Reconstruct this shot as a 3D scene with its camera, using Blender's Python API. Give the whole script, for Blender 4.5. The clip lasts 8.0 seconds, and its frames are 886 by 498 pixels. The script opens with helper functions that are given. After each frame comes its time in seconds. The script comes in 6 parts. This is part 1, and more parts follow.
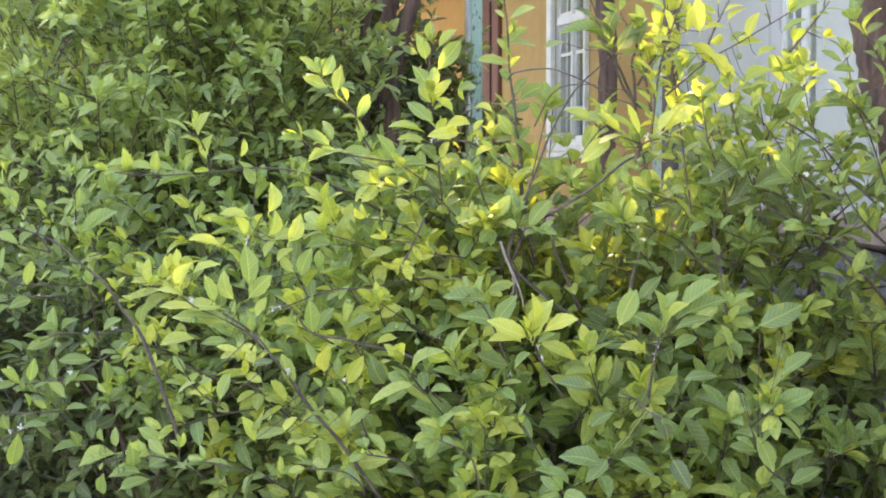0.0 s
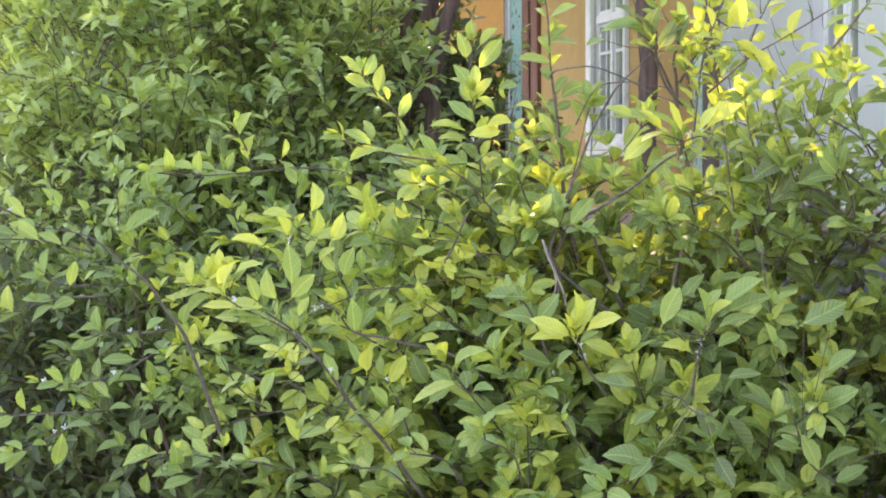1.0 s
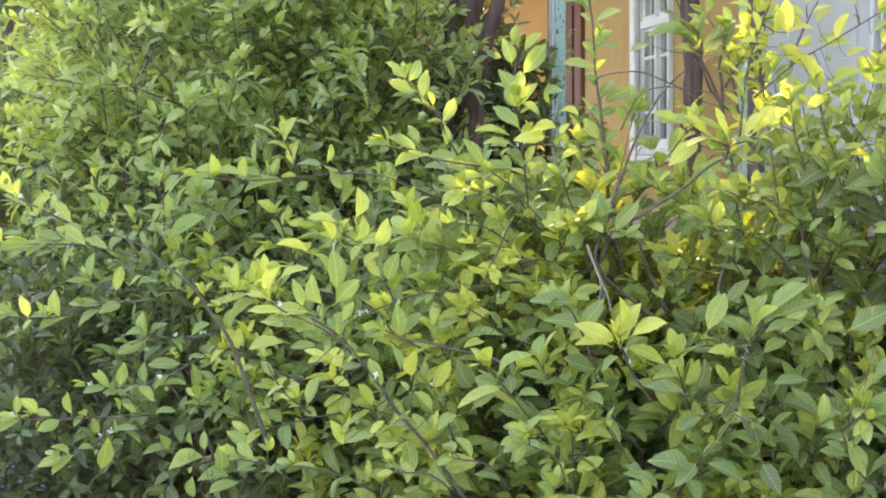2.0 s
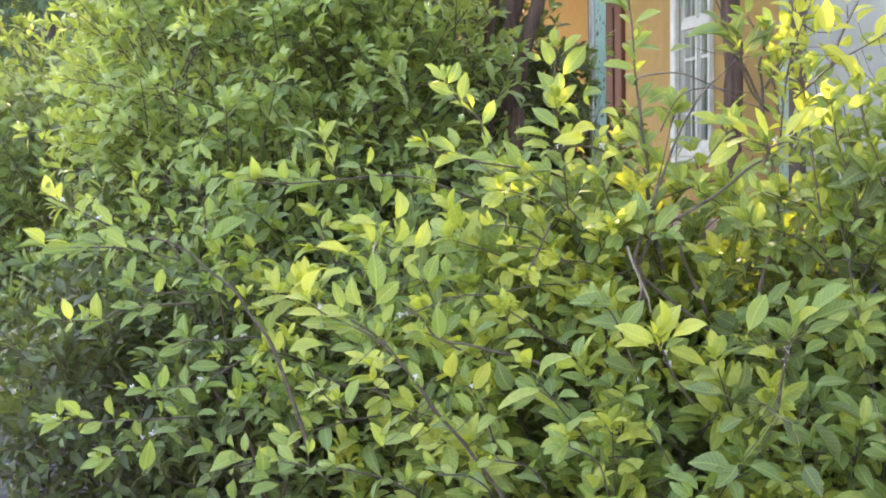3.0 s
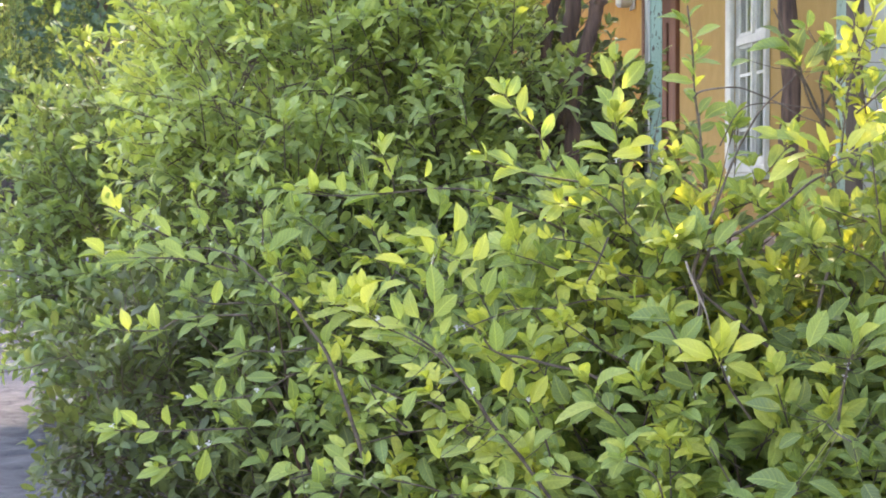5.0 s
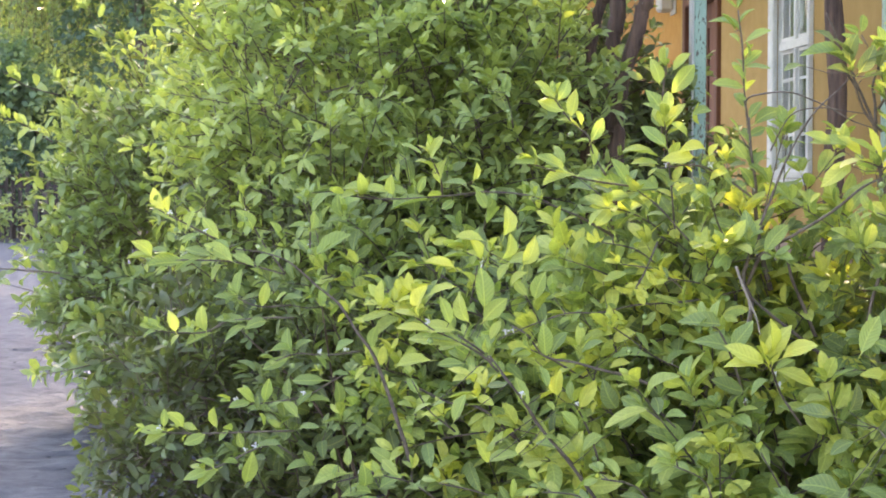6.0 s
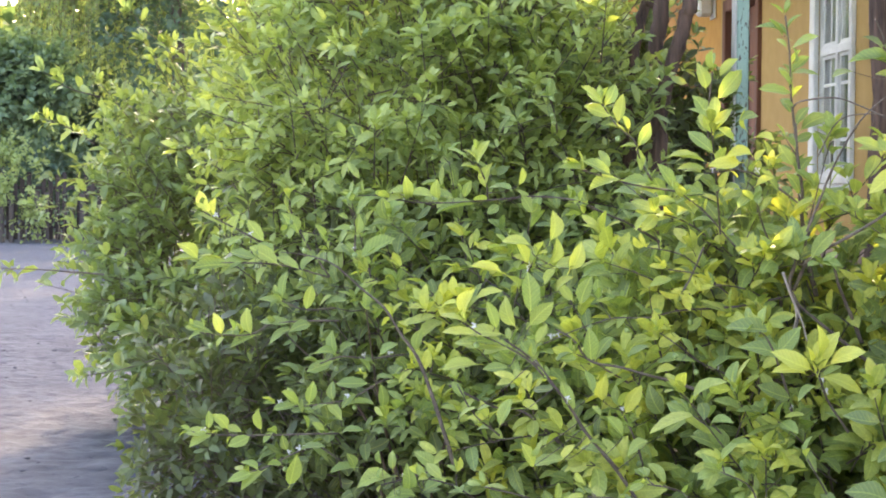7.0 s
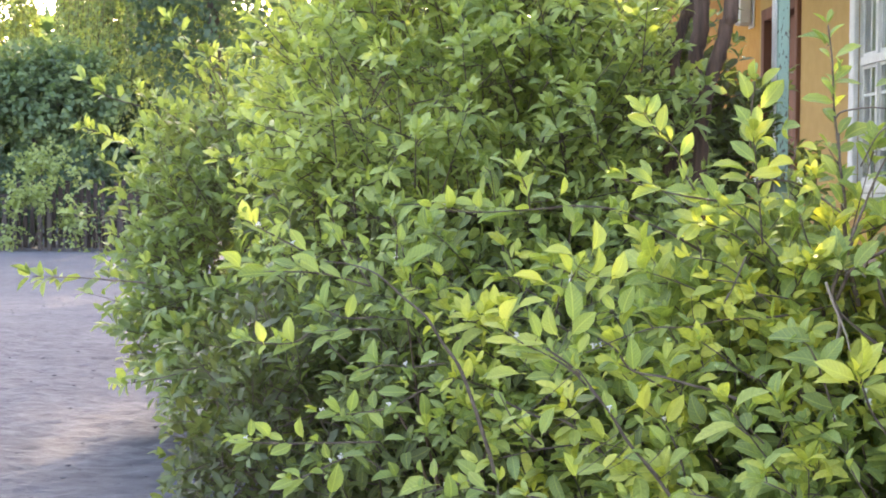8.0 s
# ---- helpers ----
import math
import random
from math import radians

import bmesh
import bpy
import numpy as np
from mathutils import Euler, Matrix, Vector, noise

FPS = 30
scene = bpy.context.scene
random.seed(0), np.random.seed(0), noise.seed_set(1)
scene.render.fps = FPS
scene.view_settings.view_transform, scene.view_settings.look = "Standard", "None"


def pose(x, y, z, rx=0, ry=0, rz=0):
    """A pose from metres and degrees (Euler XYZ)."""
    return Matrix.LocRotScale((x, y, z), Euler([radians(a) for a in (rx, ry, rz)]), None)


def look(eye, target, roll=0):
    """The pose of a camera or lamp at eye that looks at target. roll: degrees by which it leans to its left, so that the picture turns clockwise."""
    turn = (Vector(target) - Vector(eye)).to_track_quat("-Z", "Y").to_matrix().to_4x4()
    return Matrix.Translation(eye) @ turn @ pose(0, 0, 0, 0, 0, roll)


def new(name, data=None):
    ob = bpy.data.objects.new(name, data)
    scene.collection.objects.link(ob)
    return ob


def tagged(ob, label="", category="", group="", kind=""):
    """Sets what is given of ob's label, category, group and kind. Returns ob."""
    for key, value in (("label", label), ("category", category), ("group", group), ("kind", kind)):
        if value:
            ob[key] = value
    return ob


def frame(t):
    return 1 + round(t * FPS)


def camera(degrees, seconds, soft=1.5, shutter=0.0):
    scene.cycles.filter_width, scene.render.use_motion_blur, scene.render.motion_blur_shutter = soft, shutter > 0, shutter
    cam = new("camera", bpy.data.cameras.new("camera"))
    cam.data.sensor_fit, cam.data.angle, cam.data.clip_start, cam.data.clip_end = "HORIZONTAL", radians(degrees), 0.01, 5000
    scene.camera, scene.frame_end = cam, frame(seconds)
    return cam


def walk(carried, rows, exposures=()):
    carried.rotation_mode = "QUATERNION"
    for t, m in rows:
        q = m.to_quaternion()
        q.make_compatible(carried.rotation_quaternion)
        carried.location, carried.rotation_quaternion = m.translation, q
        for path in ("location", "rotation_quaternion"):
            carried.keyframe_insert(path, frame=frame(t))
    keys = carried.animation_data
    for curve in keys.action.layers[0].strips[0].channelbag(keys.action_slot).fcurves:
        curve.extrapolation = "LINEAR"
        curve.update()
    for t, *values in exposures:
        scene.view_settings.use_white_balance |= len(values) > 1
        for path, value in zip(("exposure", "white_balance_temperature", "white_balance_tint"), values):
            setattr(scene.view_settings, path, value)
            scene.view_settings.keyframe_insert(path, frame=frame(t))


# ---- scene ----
cam = camera(28.0, 8.0, soft=1.9)
PATH = [
    (0.0, 0.0000, -0.0000, 1.4000, 86.742, 0.000, -10.697),
    (0.5, -0.0061, 0.0030, 1.3974, 86.734, 0.144, -10.082),
    (1.0, -0.0100, 0.0023, 1.3972, 86.737, 0.318, -9.479),
    (1.5, -0.0130, 0.0021, 1.3971, 86.841, 0.261, -8.847),
    (2.0, -0.0160, 0.0008, 1.3975, 86.908, 0.337, -8.104),
    (3.5, -0.0098, -0.0065, 1.3939, 87.089, 0.514, -6.276),
    (4.0, -0.0166, -0.0103, 1.3916, 87.218, 0.315, -5.897),
    (5.5, -0.0576, 0.0010, 1.3891, 87.606, 0.097, -4.718),
    (6.0, -0.0835, 0.0028, 1.3867, 87.659, -0.092, -4.122),
    (6.5, -0.1026, 0.0026, 1.3870, 87.666, -0.329, -3.578),
    (7.0, -0.1191, -0.0037, 1.3900, 87.750, -0.368, -3.029),
    (7.5, -0.1296, -0.0122, 1.3926, 87.891, -0.549, -2.470),
    (8.0, -0.1397, -0.0166, 1.3913, 88.028, -0.427, -1.891),
]
walk(cam, [(t, pose(x, y, z, rx, ry, rz)) for t, x, y, z, rx, ry, rz in PATH], exposures=[(0.0, 3.2, 7200, 22), (8.0, 3.15, 7200, 22)])

# ---- daylight: low evening sun ahead of the camera and to its left, mostly behind trees ----
SUN_AZ, SUN_EL = -6.0, 26.0          # degrees left of +y, degrees above the horizon
world = bpy.data.worlds.new("evening_sky")
world.use_nodes = True
scene.world = world
wn = world.node_tree.nodes
sky = wn.new("ShaderNodeTexSky")
sky.sky_type = "NISHITA"
sky.sun_disc = False
sky.sun_elevation = radians(SUN_EL)
sky.sun_rotation = radians(-SUN_AZ)
sky.dust_density = 2.0
wn["Background"].inputs["Strength"].default_value = 0.15
world.node_tree.links.new(sky.outputs["Color"], wn["Background"].inputs["Color"])

sun = new("sun", bpy.data.lights.new("sun", "SUN"))
sun.data.energy = 2.0
sun.data.angle = radians(0.53)
sun.data.color = (1.0, 0.86, 0.62)
_az, _el = radians(SUN_AZ), radians(SUN_EL)
sun.matrix_world = look((-math.sin(_az) * math.cos(_el) * 60, math.cos(_az) * math.cos(_el) * 60, math.sin(_el) * 60), (0, 0, 0))

# ---- materials ----
def node_mat(name):
    m = bpy.data.materials.new(name)
    m.use_nodes = True
    nt = m.node_tree
    return m, nt, nt.nodes, nt.links, nt.nodes["Principled BSDF"]


def noise_ramp(nt, vec, scale, stops, detail=6.0, rough=0.6):
    """A noise pattern run through a colour ramp; returns the noise and the ramp."""
    n = nt.nodes.new("ShaderNodeTexNoise")
    n.inputs["Scale"].default_value = scale
    n.inputs["Detail"].default_value = detail
    n.inputs["Roughness"].default_value = rough
    if vec:
        nt.links.new(vec, n.inputs["Vector"])
    r = nt.nodes.new("ShaderNodeValToRGB")
    el = r.color_ramp.elements
    el[0].position, el[0].color = stops[0][0], (*stops[0][1], 1)
    el[1].position, el[1].color = stops[-1][0], (*stops[-1][1], 1)
    for p, c in stops[1:-1]:
        e = el.new(p)
        e.color = (*c, 1)
    nt.links.new(n.outputs["Fac"], r.inputs["Fac"])
    return n, r


def mix_col(nt, fac, a, b, mode="MIX"):
    m = nt.nodes.new("ShaderNodeMix")
    m.data_type, m.blend_type = "RGBA", mode
    for sock, v in ((m.inputs[0], fac), (m.inputs[6], a), (m.inputs[7], b)):
        if isinstance(v, (int, float)):
            sock.default_value = v
        elif isinstance(v, tuple):
            sock.default_value = (*v, 1)
        else:
            nt.links.new(v, sock)
    return m.outputs[2]


def bump(nt, height, bsdf, strength, distance=0.01):
    b = nt.nodes.new("ShaderNodeBump")
    b.inputs["Strength"].default_value = strength
    b.inputs["Distance"].default_value = distance
    nt.links.new(height, b.inputs["Height"])
    nt.links.new(b.outputs["Normal"], bsdf.inputs["Normal"])
    return b


def surface(name, dark, light, scale=6.0, rough=0.8, relief=0.3, stain=None, stain_scale=1.5, stretch=(1, 1, 1), distance=0.01):
    """A worn matt surface: fine grain between two colours, large stains over it."""
    m, nt, N, L, p = node_mat(name)
    tc = N.new("ShaderNodeTexCoord")
    mp = N.new("ShaderNodeMapping")
    mp.inputs["Scale"].default_value = stretch
    L.new(tc.outputs["Object"], mp.inputs["Vector"])
    n1, r1 = noise_ramp(nt, mp.outputs["Vector"], scale, [(0.3, dark), (0.7, light)])
    col = r1.outputs["Color"]
    if stain:
        n2, r2 = noise_ramp(nt, mp.outputs["Vector"], stain_scale, [(0.45, (0, 0, 0)), (0.75, (1, 1, 1))], 8.0)
        col = mix_col(nt, r2.outputs["Color"], col, stain)
    L.new(col, p.inputs["Base Color"])
    p.inputs["Roughness"].default_value = rough
    bump(nt, n1.outputs["Fac"], p, relief, distance)
    return m


def leaf_material(name, young, mature, old, translucent=0.48, gloss=0.6, veins=True, single=False):
    """A leaf: colour that differs from blade to blade by age and painted sun or shade, paler midrib and side veins,
    light passing through.
    """
    m, nt, N, L, p = node_mat(name)
    geo = N.new("ShaderNodeNewGeometry")
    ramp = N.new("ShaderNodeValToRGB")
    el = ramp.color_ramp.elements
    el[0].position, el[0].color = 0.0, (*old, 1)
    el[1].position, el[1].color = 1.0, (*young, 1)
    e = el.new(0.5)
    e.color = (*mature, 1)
    # one value for leaf age and for sun or shade put into the colour
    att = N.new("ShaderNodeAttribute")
    att.attribute_name = "age_light"
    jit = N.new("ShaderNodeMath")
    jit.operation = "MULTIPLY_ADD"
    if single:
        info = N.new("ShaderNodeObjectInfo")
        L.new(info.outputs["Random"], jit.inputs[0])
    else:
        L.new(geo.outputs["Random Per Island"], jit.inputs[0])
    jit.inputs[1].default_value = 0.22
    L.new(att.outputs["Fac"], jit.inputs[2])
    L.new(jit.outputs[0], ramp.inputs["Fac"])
    uv = N.new("ShaderNodeUVMap")
    uv.uv_map = "blade"
    sep = N.new("ShaderNodeSeparateXYZ")
    L.new(uv.outputs["UV"], sep.inputs[0])

    def math_node(op, a, b=None, c=None):
        k = N.new("ShaderNodeMath")
        k.operation = op
        for s, v in zip(k.inputs, (a, b, c)):
            if v is None:
                continue
            if isinstance(v, (int, float)):
                s.default_value = v
            else:
                L.new(v, s)
        return k.outputs[0]

    side = math_node("ABSOLUTE", math_node("SUBTRACT", sep.outputs["X"], 0.5))
    rib = math_node("LESS_THAN", side, 0.035)
    phase = math_node("MULTIPLY", math_node("SUBTRACT", sep.outputs["Y"], math_node("MULTIPLY", side, 0.55)), 55.0)
    wave = math_node("SINE", phase)
    vein = math_node("GREATER_THAN", wave, 0.86)
    lines = math_node("MAXIMUM", rib, math_node("MULTIPLY", vein, 0.55))
    tc = N.new("ShaderNodeTexCoord")
    n2, r2 = noise_ramp(nt, tc.outputs["Object"], 70.0, [(0.3, (0.78, 0.8, 0.7)), (0.7, (1.1, 1.08, 1.0))])
    col = mix_col(nt, 1.0, ramp.outputs["Color"], r2.outputs["Color"], "MULTIPLY")
    if veins:
        col = mix_col(nt, math_node("MULTIPLY", lines, 0.2), col, tuple(min(1, c * 1.5 + 0.03) for c in young))
    L.new(col, p.inputs["Base Color"])
    p.inputs["Roughness"].default_value = gloss
    p.inputs["Specular IOR Level"].default_value = 0.5
    if veins:
        bump(nt, wave, p, 0.28, 0.002)
    tr = N.new("ShaderNodeBsdfTranslucent")
    warm = mix_col(nt, 1.0, col, (1.10, 1.13, 0.48), "MULTIPLY")
    L.new(warm, tr.inputs["Color"])
    mx = N.new("ShaderNodeMixShader")
    mx.inputs["Fac"].default_value = translucent
    L.new(p.outputs["BSDF"], mx.inputs[1])
    L.new(tr.outputs["BSDF"], mx.inputs[2])
    L.new(mx.outputs["Shader"], N["Material Output"].inputs["Surface"])
    return m


# first colour is raised so that it also stands for sunlit leaves
LEAF_COLOURS = (0.68, 0.655, 0.155), (0.288, 0.375, 0.128), (0.175, 0.208, 0.102)
M_LEAF = leaf_material("fruit_leaf", *LEAF_COLOURS)
M_LEAF_ONE = leaf_material("fruit_leaf_single", *LEAF_COLOURS, single=True)
# last colour is darkened to stand for shade low in the hedge
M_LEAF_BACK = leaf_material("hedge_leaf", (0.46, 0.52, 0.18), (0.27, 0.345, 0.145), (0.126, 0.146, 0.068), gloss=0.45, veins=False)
M_LEAF_FAR = leaf_material("tree_leaf", (0.36, 0.42, 0.19), (0.19, 0.27, 0.16), (0.095, 0.15, 0.125), translucent=0.45, veins=False)
M_TWIG = surface("twig_bark", (0.055, 0.037, 0.026), (0.18, 0.13, 0.095), 40.0, 0.75, 0.3)
M_PALETWIG = surface("bleached_twig", (0.20, 0.15, 0.115), (0.38, 0.30, 0.235), 40.0, 0.6, 0.3)
M_LIMB = surface("limb_bark", (0.04, 0.022, 0.013), (0.13, 0.075, 0.045), 25.0, 0.85, 0.6, (0.17, 0.115, 0.08), 9.0)
M_TRUNK = surface("shaggy_bark", (0.035, 0.02, 0.015), (0.17, 0.095, 0.065), 34.0, 0.9, 1.0, (0.22, 0.135, 0.095), 5.0, (1, 1, 0.12), 0.02)
M_FRUIT = surface("green_fruit", (0.17, 0.23, 0.06), (0.26, 0.32, 0.10), 60.0, 0.35, 0.05)
M_PETAL = surface("dry_petal", (0.55, 0.50, 0.42), (0.75, 0.72, 0.66), 80.0, 0.8, 0.1)
M_YELLOW = surface("ochre_limewash", (0.385, 0.222, 0.058), (0.44, 0.262, 0.080), 9.0, 0.9, 0.25, (0.35, 0.195, 0.052), 1.2)
# the ochre again, with porch shade put in as a deeper orange
M_YELLOW_SHADE = surface("ochre_limewash_shade", (0.41, 0.185, 0.028), (0.48, 0.23, 0.042), 9.0, 0.9, 0.25, (0.36, 0.16, 0.026), 1.2)
M_PALE = surface("pale_blue_limewash", (0.445, 0.43, 0.37), (0.495, 0.48, 0.41), 7.0, 0.9, 0.2, (0.405, 0.39, 0.335), 1.0)
M_BAND = surface("pink_plaster_band", (0.30, 0.20, 0.15), (0.40, 0.28, 0.21), 12.0, 0.9, 0.4, (0.25, 0.18, 0.14), 2.0)
M_STONE = surface("plinth_stone", (0.17, 0.148, 0.138), (0.31, 0.275, 0.26), 9.0, 0.9, 0.8, (0.125, 0.108, 0.10), 2.5, (1, 1, 1), 0.03)
M_MORTAR = surface("plinth_mortar", (0.20, 0.18, 0.17), (0.32, 0.29, 0.27), 25.0, 0.95, 0.6)
M_WHITE = surface("white_paint", (0.58, 0.55, 0.49), (0.71, 0.675, 0.61), 14.0, 0.55, 0.15, (0.47, 0.445, 0.40), 4.0)
M_REVEAL = surface("grey_reveal_paint", (0.50, 0.465, 0.435), (0.57, 0.535, 0.50), 9.0, 0.8, 0.2, (0.45, 0.42, 0.395), 2.0)


def chipped_paint(name, dark, light, under, scale):
    """Old oil paint that has flaked in small spots and along the grain."""
    m, nt, N, L, p = node_mat(name)
    tc = N.new("ShaderNodeTexCoord")
    mp = N.new("ShaderNodeMapping")
    mp.inputs["Scale"].default_value = (1, 1, 0.45)
    L.new(tc.outputs["Object"], mp.inputs["Vector"])
    n1, r1 = noise_ramp(nt, mp.outputs["Vector"], 9.0, [(0.3, dark), (0.7, light)])
    n2, r2 = noise_ramp(nt, mp.outputs["Vector"], scale, [(0.60, (0, 0, 0)), (0.635, (1, 1, 1))], 3.0)
    n3, r3 = noise_ramp(nt, mp.outputs["Vector"], 2.5, [(0.4, (0.75, 0.75, 0.75)), (0.7, (1.1, 1.1, 1.1))])
    col = mix_col(nt, 1.0, mix_col(nt, r2.outputs["Color"], r1.outputs["Color"], under), r3.outputs["Color"], "MULTIPLY")
    L.new(col, p.inputs["Base Color"])
    p.inputs["Roughness"].default_value = 0.55
    b = bump(nt, n2.outputs["Fac"], p, 0.5, 0.004)
    b.invert = True
    return m


M_MINT = chipped_paint("mint_paint", (0.31, 0.46, 0.36), (0.40, 0.54, 0.43), (0.13, 0.11, 0.09), 75.0)
M_BROWN = surface("brown_wood", (0.13, 0.046, 0.022), (0.23, 0.088, 0.045), 20.0, 0.85, 0.5, (0.10, 0.04, 0.024), 4.0, (1, 1, 0.1))
M_GREYBROWN = surface("grey_brown_wood", (0.085, 0.058, 0.045), (0.17, 0.12, 0.095), 20.0, 0.8, 0.5, (0.07, 0.05, 0.042), 4.0, (1, 1, 0.1))
M_ROOF = surface("roof_sheet", (0.14, 0.13, 0.12), (0.24, 0.22, 0.2), 5.0, 0.6, 0.2)
M_CURTAIN = surface("lace_curtain", (0.13, 0.135, 0.145), (0.24, 0.245, 0.26), 30.0, 0.95, 0.3, stretch=(1, 1, 0.1))
# inner wall, floor and ceiling: the room's dimness put in as a near-black colour
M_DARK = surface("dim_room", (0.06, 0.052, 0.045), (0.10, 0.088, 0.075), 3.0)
M_DIRT = surface("packed_dirt", (0.054, 0.052, 0.057), (0.138, 0.134, 0.143), 13.0, 0.97, 1.0, (0.078, 0.075, 0.078), 1.6, (0.6, 1, 1), 0.04)
M_FENCE = surface("dark_fence_wood", (0.025, 0.016, 0.012), (0.06, 0.04, 0.032), 20.0, 0.85, 0.5, (0.035, 0.028, 0.024), 3.0, (1, 1, 0.1))
M_FENCE_POST = surface("fence_post_wood", (0.06, 0.045, 0.038), (0.13, 0.10, 0.088), 20.0, 0.85, 0.5, (0.075, 0.062, 0.055), 3.0, (1, 1, 0.1))

M_GLASS, _nt, _N, _L, _p = node_mat("window_glass")
_p.inputs["Base Color"].default_value = (0.92, 0.95, 0.95, 1)
_p.inputs["Roughness"].default_value = 0.03
_p.inputs["Transmission Weight"].default_value = 1.0
_p.inputs["IOR"].default_value = 1.45

# ---- mesh helpers ----
def link(name, bm, material, parent=None, label="", kind="", smooth=False):
    me = bpy.data.meshes.new(name)
    bm.normal_update()
    bm.to_mesh(me)
    bm.free()
    me.materials.append(material)
    if smooth:
        me.shade_smooth()
    ob = new(name, me)
    ob.parent = parent
    return tagged(ob, label, kind=kind)


def part(name, bm, material, parent, label=""):
    return link(name, bm, material, parent, label)


def box(bm, x0, x1, y0, y1, z0, z1, bevel=0.0):
    r = bmesh.ops.create_cube(bm, size=1.0)
    vs = r["verts"]
    bmesh.ops.transform(bm, verts=vs, matrix=Matrix.Translation(((x0 + x1) / 2, (y0 + y1) / 2, (z0 + z1) / 2)) @ Matrix.Diagonal((abs(x1 - x0), abs(y1 - y0), abs(z1 - z0), 1)))
    if bevel:
        es = list({e for v in vs for e in v.link_edges})
        bmesh.ops.bevel(bm, geom=es, offset=bevel, segments=1, affect="EDGES")
    return bm


def box_bm(*a, bevel=0.0):
    return box(bmesh.new(), *a, bevel=bevel)


def empty(name, at, label, category, group="", kind=""):
    e = new(name)
    e.empty_display_size = 0.2
    e.location = at
    return tagged(e, label, category, group, kind)


def catmull(points, steps):
    """A smooth line through the points."""
    P = [Vector(p) for p in points]
    P = [2 * P[0] - P[1]] + P + [2 * P[-1] - P[-2]]
    out = []
    for i in range(1, len(P) - 2):
        a, b, c, d = P[i - 1:i + 3]
        for k in range(steps):
            t = k / steps
            out.append(0.5 * ((2 * b) + (c - a) * t + (2 * a - 5 * b + 4 * c - d) * t * t + (3 * b - a - 3 * c + d) * t ** 3))
    out.append(P[-2].copy())
    return out


def tube(bm, pts, r0, r1, sides=6, wobble=0.0, rng=random):
    """A tapered, slightly knobbly tube along the points."""
    rings = []
    n = len(pts)
    ref = Vector((0.31, 0.2, 0.93))
    for i, p in enumerate(pts):
        d = (pts[min(i + 1, n - 1)] - pts[max(i - 1, 0)]).normalized()
        u = d.cross(ref)
        if u.length < 1e-3:
            u = d.cross(Vector((1, 0, 0)))
        u.normalize()
        v = d.cross(u)
        r = r0 + (r1 - r0) * i / max(1, n - 1)
        ring = []
        for k in range(sides):
            a = 2 * math.pi * k / sides
            q = r * (1 + wobble * (rng.random() - 0.5) * 2)
            ring.append(bm.verts.new(p + (u * math.cos(a) + v * math.sin(a)) * q))
        rings.append(ring)
    for a, b in zip(rings, rings[1:]):
        for k in range(sides):
            bm.faces.new((a[k], a[(k + 1) % sides], b[(k + 1) % sides], b[k]))
    bm.faces.new(rings[0][::-1])
    bm.faces.new(rings[-1])
    return bm


# ---- foliage ----
def unit(a):
    return a / np.maximum(np.linalg.norm(a, axis=-1, keepdims=True), 1e-9)


class Blade:
    """The outline of a leaf: distances along the midrib and half widths there, with a stalk on the finer ones."""

    def __init__(self, along, half, stalk):
        self.along, self.half, self.stalk = np.array(along), np.array(half), stalk
        n = len(along)
        m = n - 2
        left, right = n, n + m
        self.faces = [(0, 1, left), (0, right, 1), (n - 2, n - 1, left + m - 1), (n - 2, right + m - 1, n - 1)]
        for k in range(m - 1):
            self.faces += [(k + 1, k + 2, left + k + 1, left + k), (k + 1, right + k, right + k + 1, k + 2)]
        if stalk:
            self.faces.append((right + m, right + m + 1, right + m + 2))
        mid = [(0.5, a) for a in along]
        edge = [[(0.5 + sgn * w, a) for a, w in zip(along[1:-1], half[1:-1])] for sgn in (-1, 1)]
        self.uv = np.array(mid + edge[0] + edge[1] + ([(0.5, 0)] * 3 if stalk else []))


FINE = Blade([0, 0.07, 0.24, 0.48, 0.72, 0.90, 1.0], [0, 0.19, 0.38, 0.50, 0.47, 0.27, 0], True)
PLAIN = Blade([0, 0.28, 0.72, 1.0], [0, 0.42, 0.46, 0], False)
FAR = Blade([0, 0.5, 1.0], [0, 0.5, 0], False)


def leaf_arrays(blade, base, way, up, length, slim, fold, curl):
    """Vertices (n, k, 3) of n leaves that start at base, run along way and turn their upper side to up."""
    way = unit(way)
    side = unit(np.cross(way, up))
    nor = np.cross(side, way)
    L = length[:, None]
    bend = ((fold * 37.7) % 1.0 - 0.5)[:, None] * 0.7
    stalk = 0.16

    def at(s, w):
        s2 = stalk + s * (1 - stalk)
        drop = -curl[:, None] * (s ** 2) * L
        lift = fold[:, None] * abs(w) * L * slim[:, None]
        return base + way * (s2 * L) + nor * (drop + lift) + side * (w * L * slim[:, None] + bend * s * (s - 1) * L)

    out = [at(s, 0.0) for s in blade.along]
    for sgn in (-1, 1):
        out += [at(s, sgn * w) for s, w in zip(blade.along[1:-1], blade.half[1:-1])]
    if blade.stalk:
        out += [base - side * 0.012 * L, base + side * 0.012 * L, at(0.02, 0.0)]
    return np.stack(out, 1)


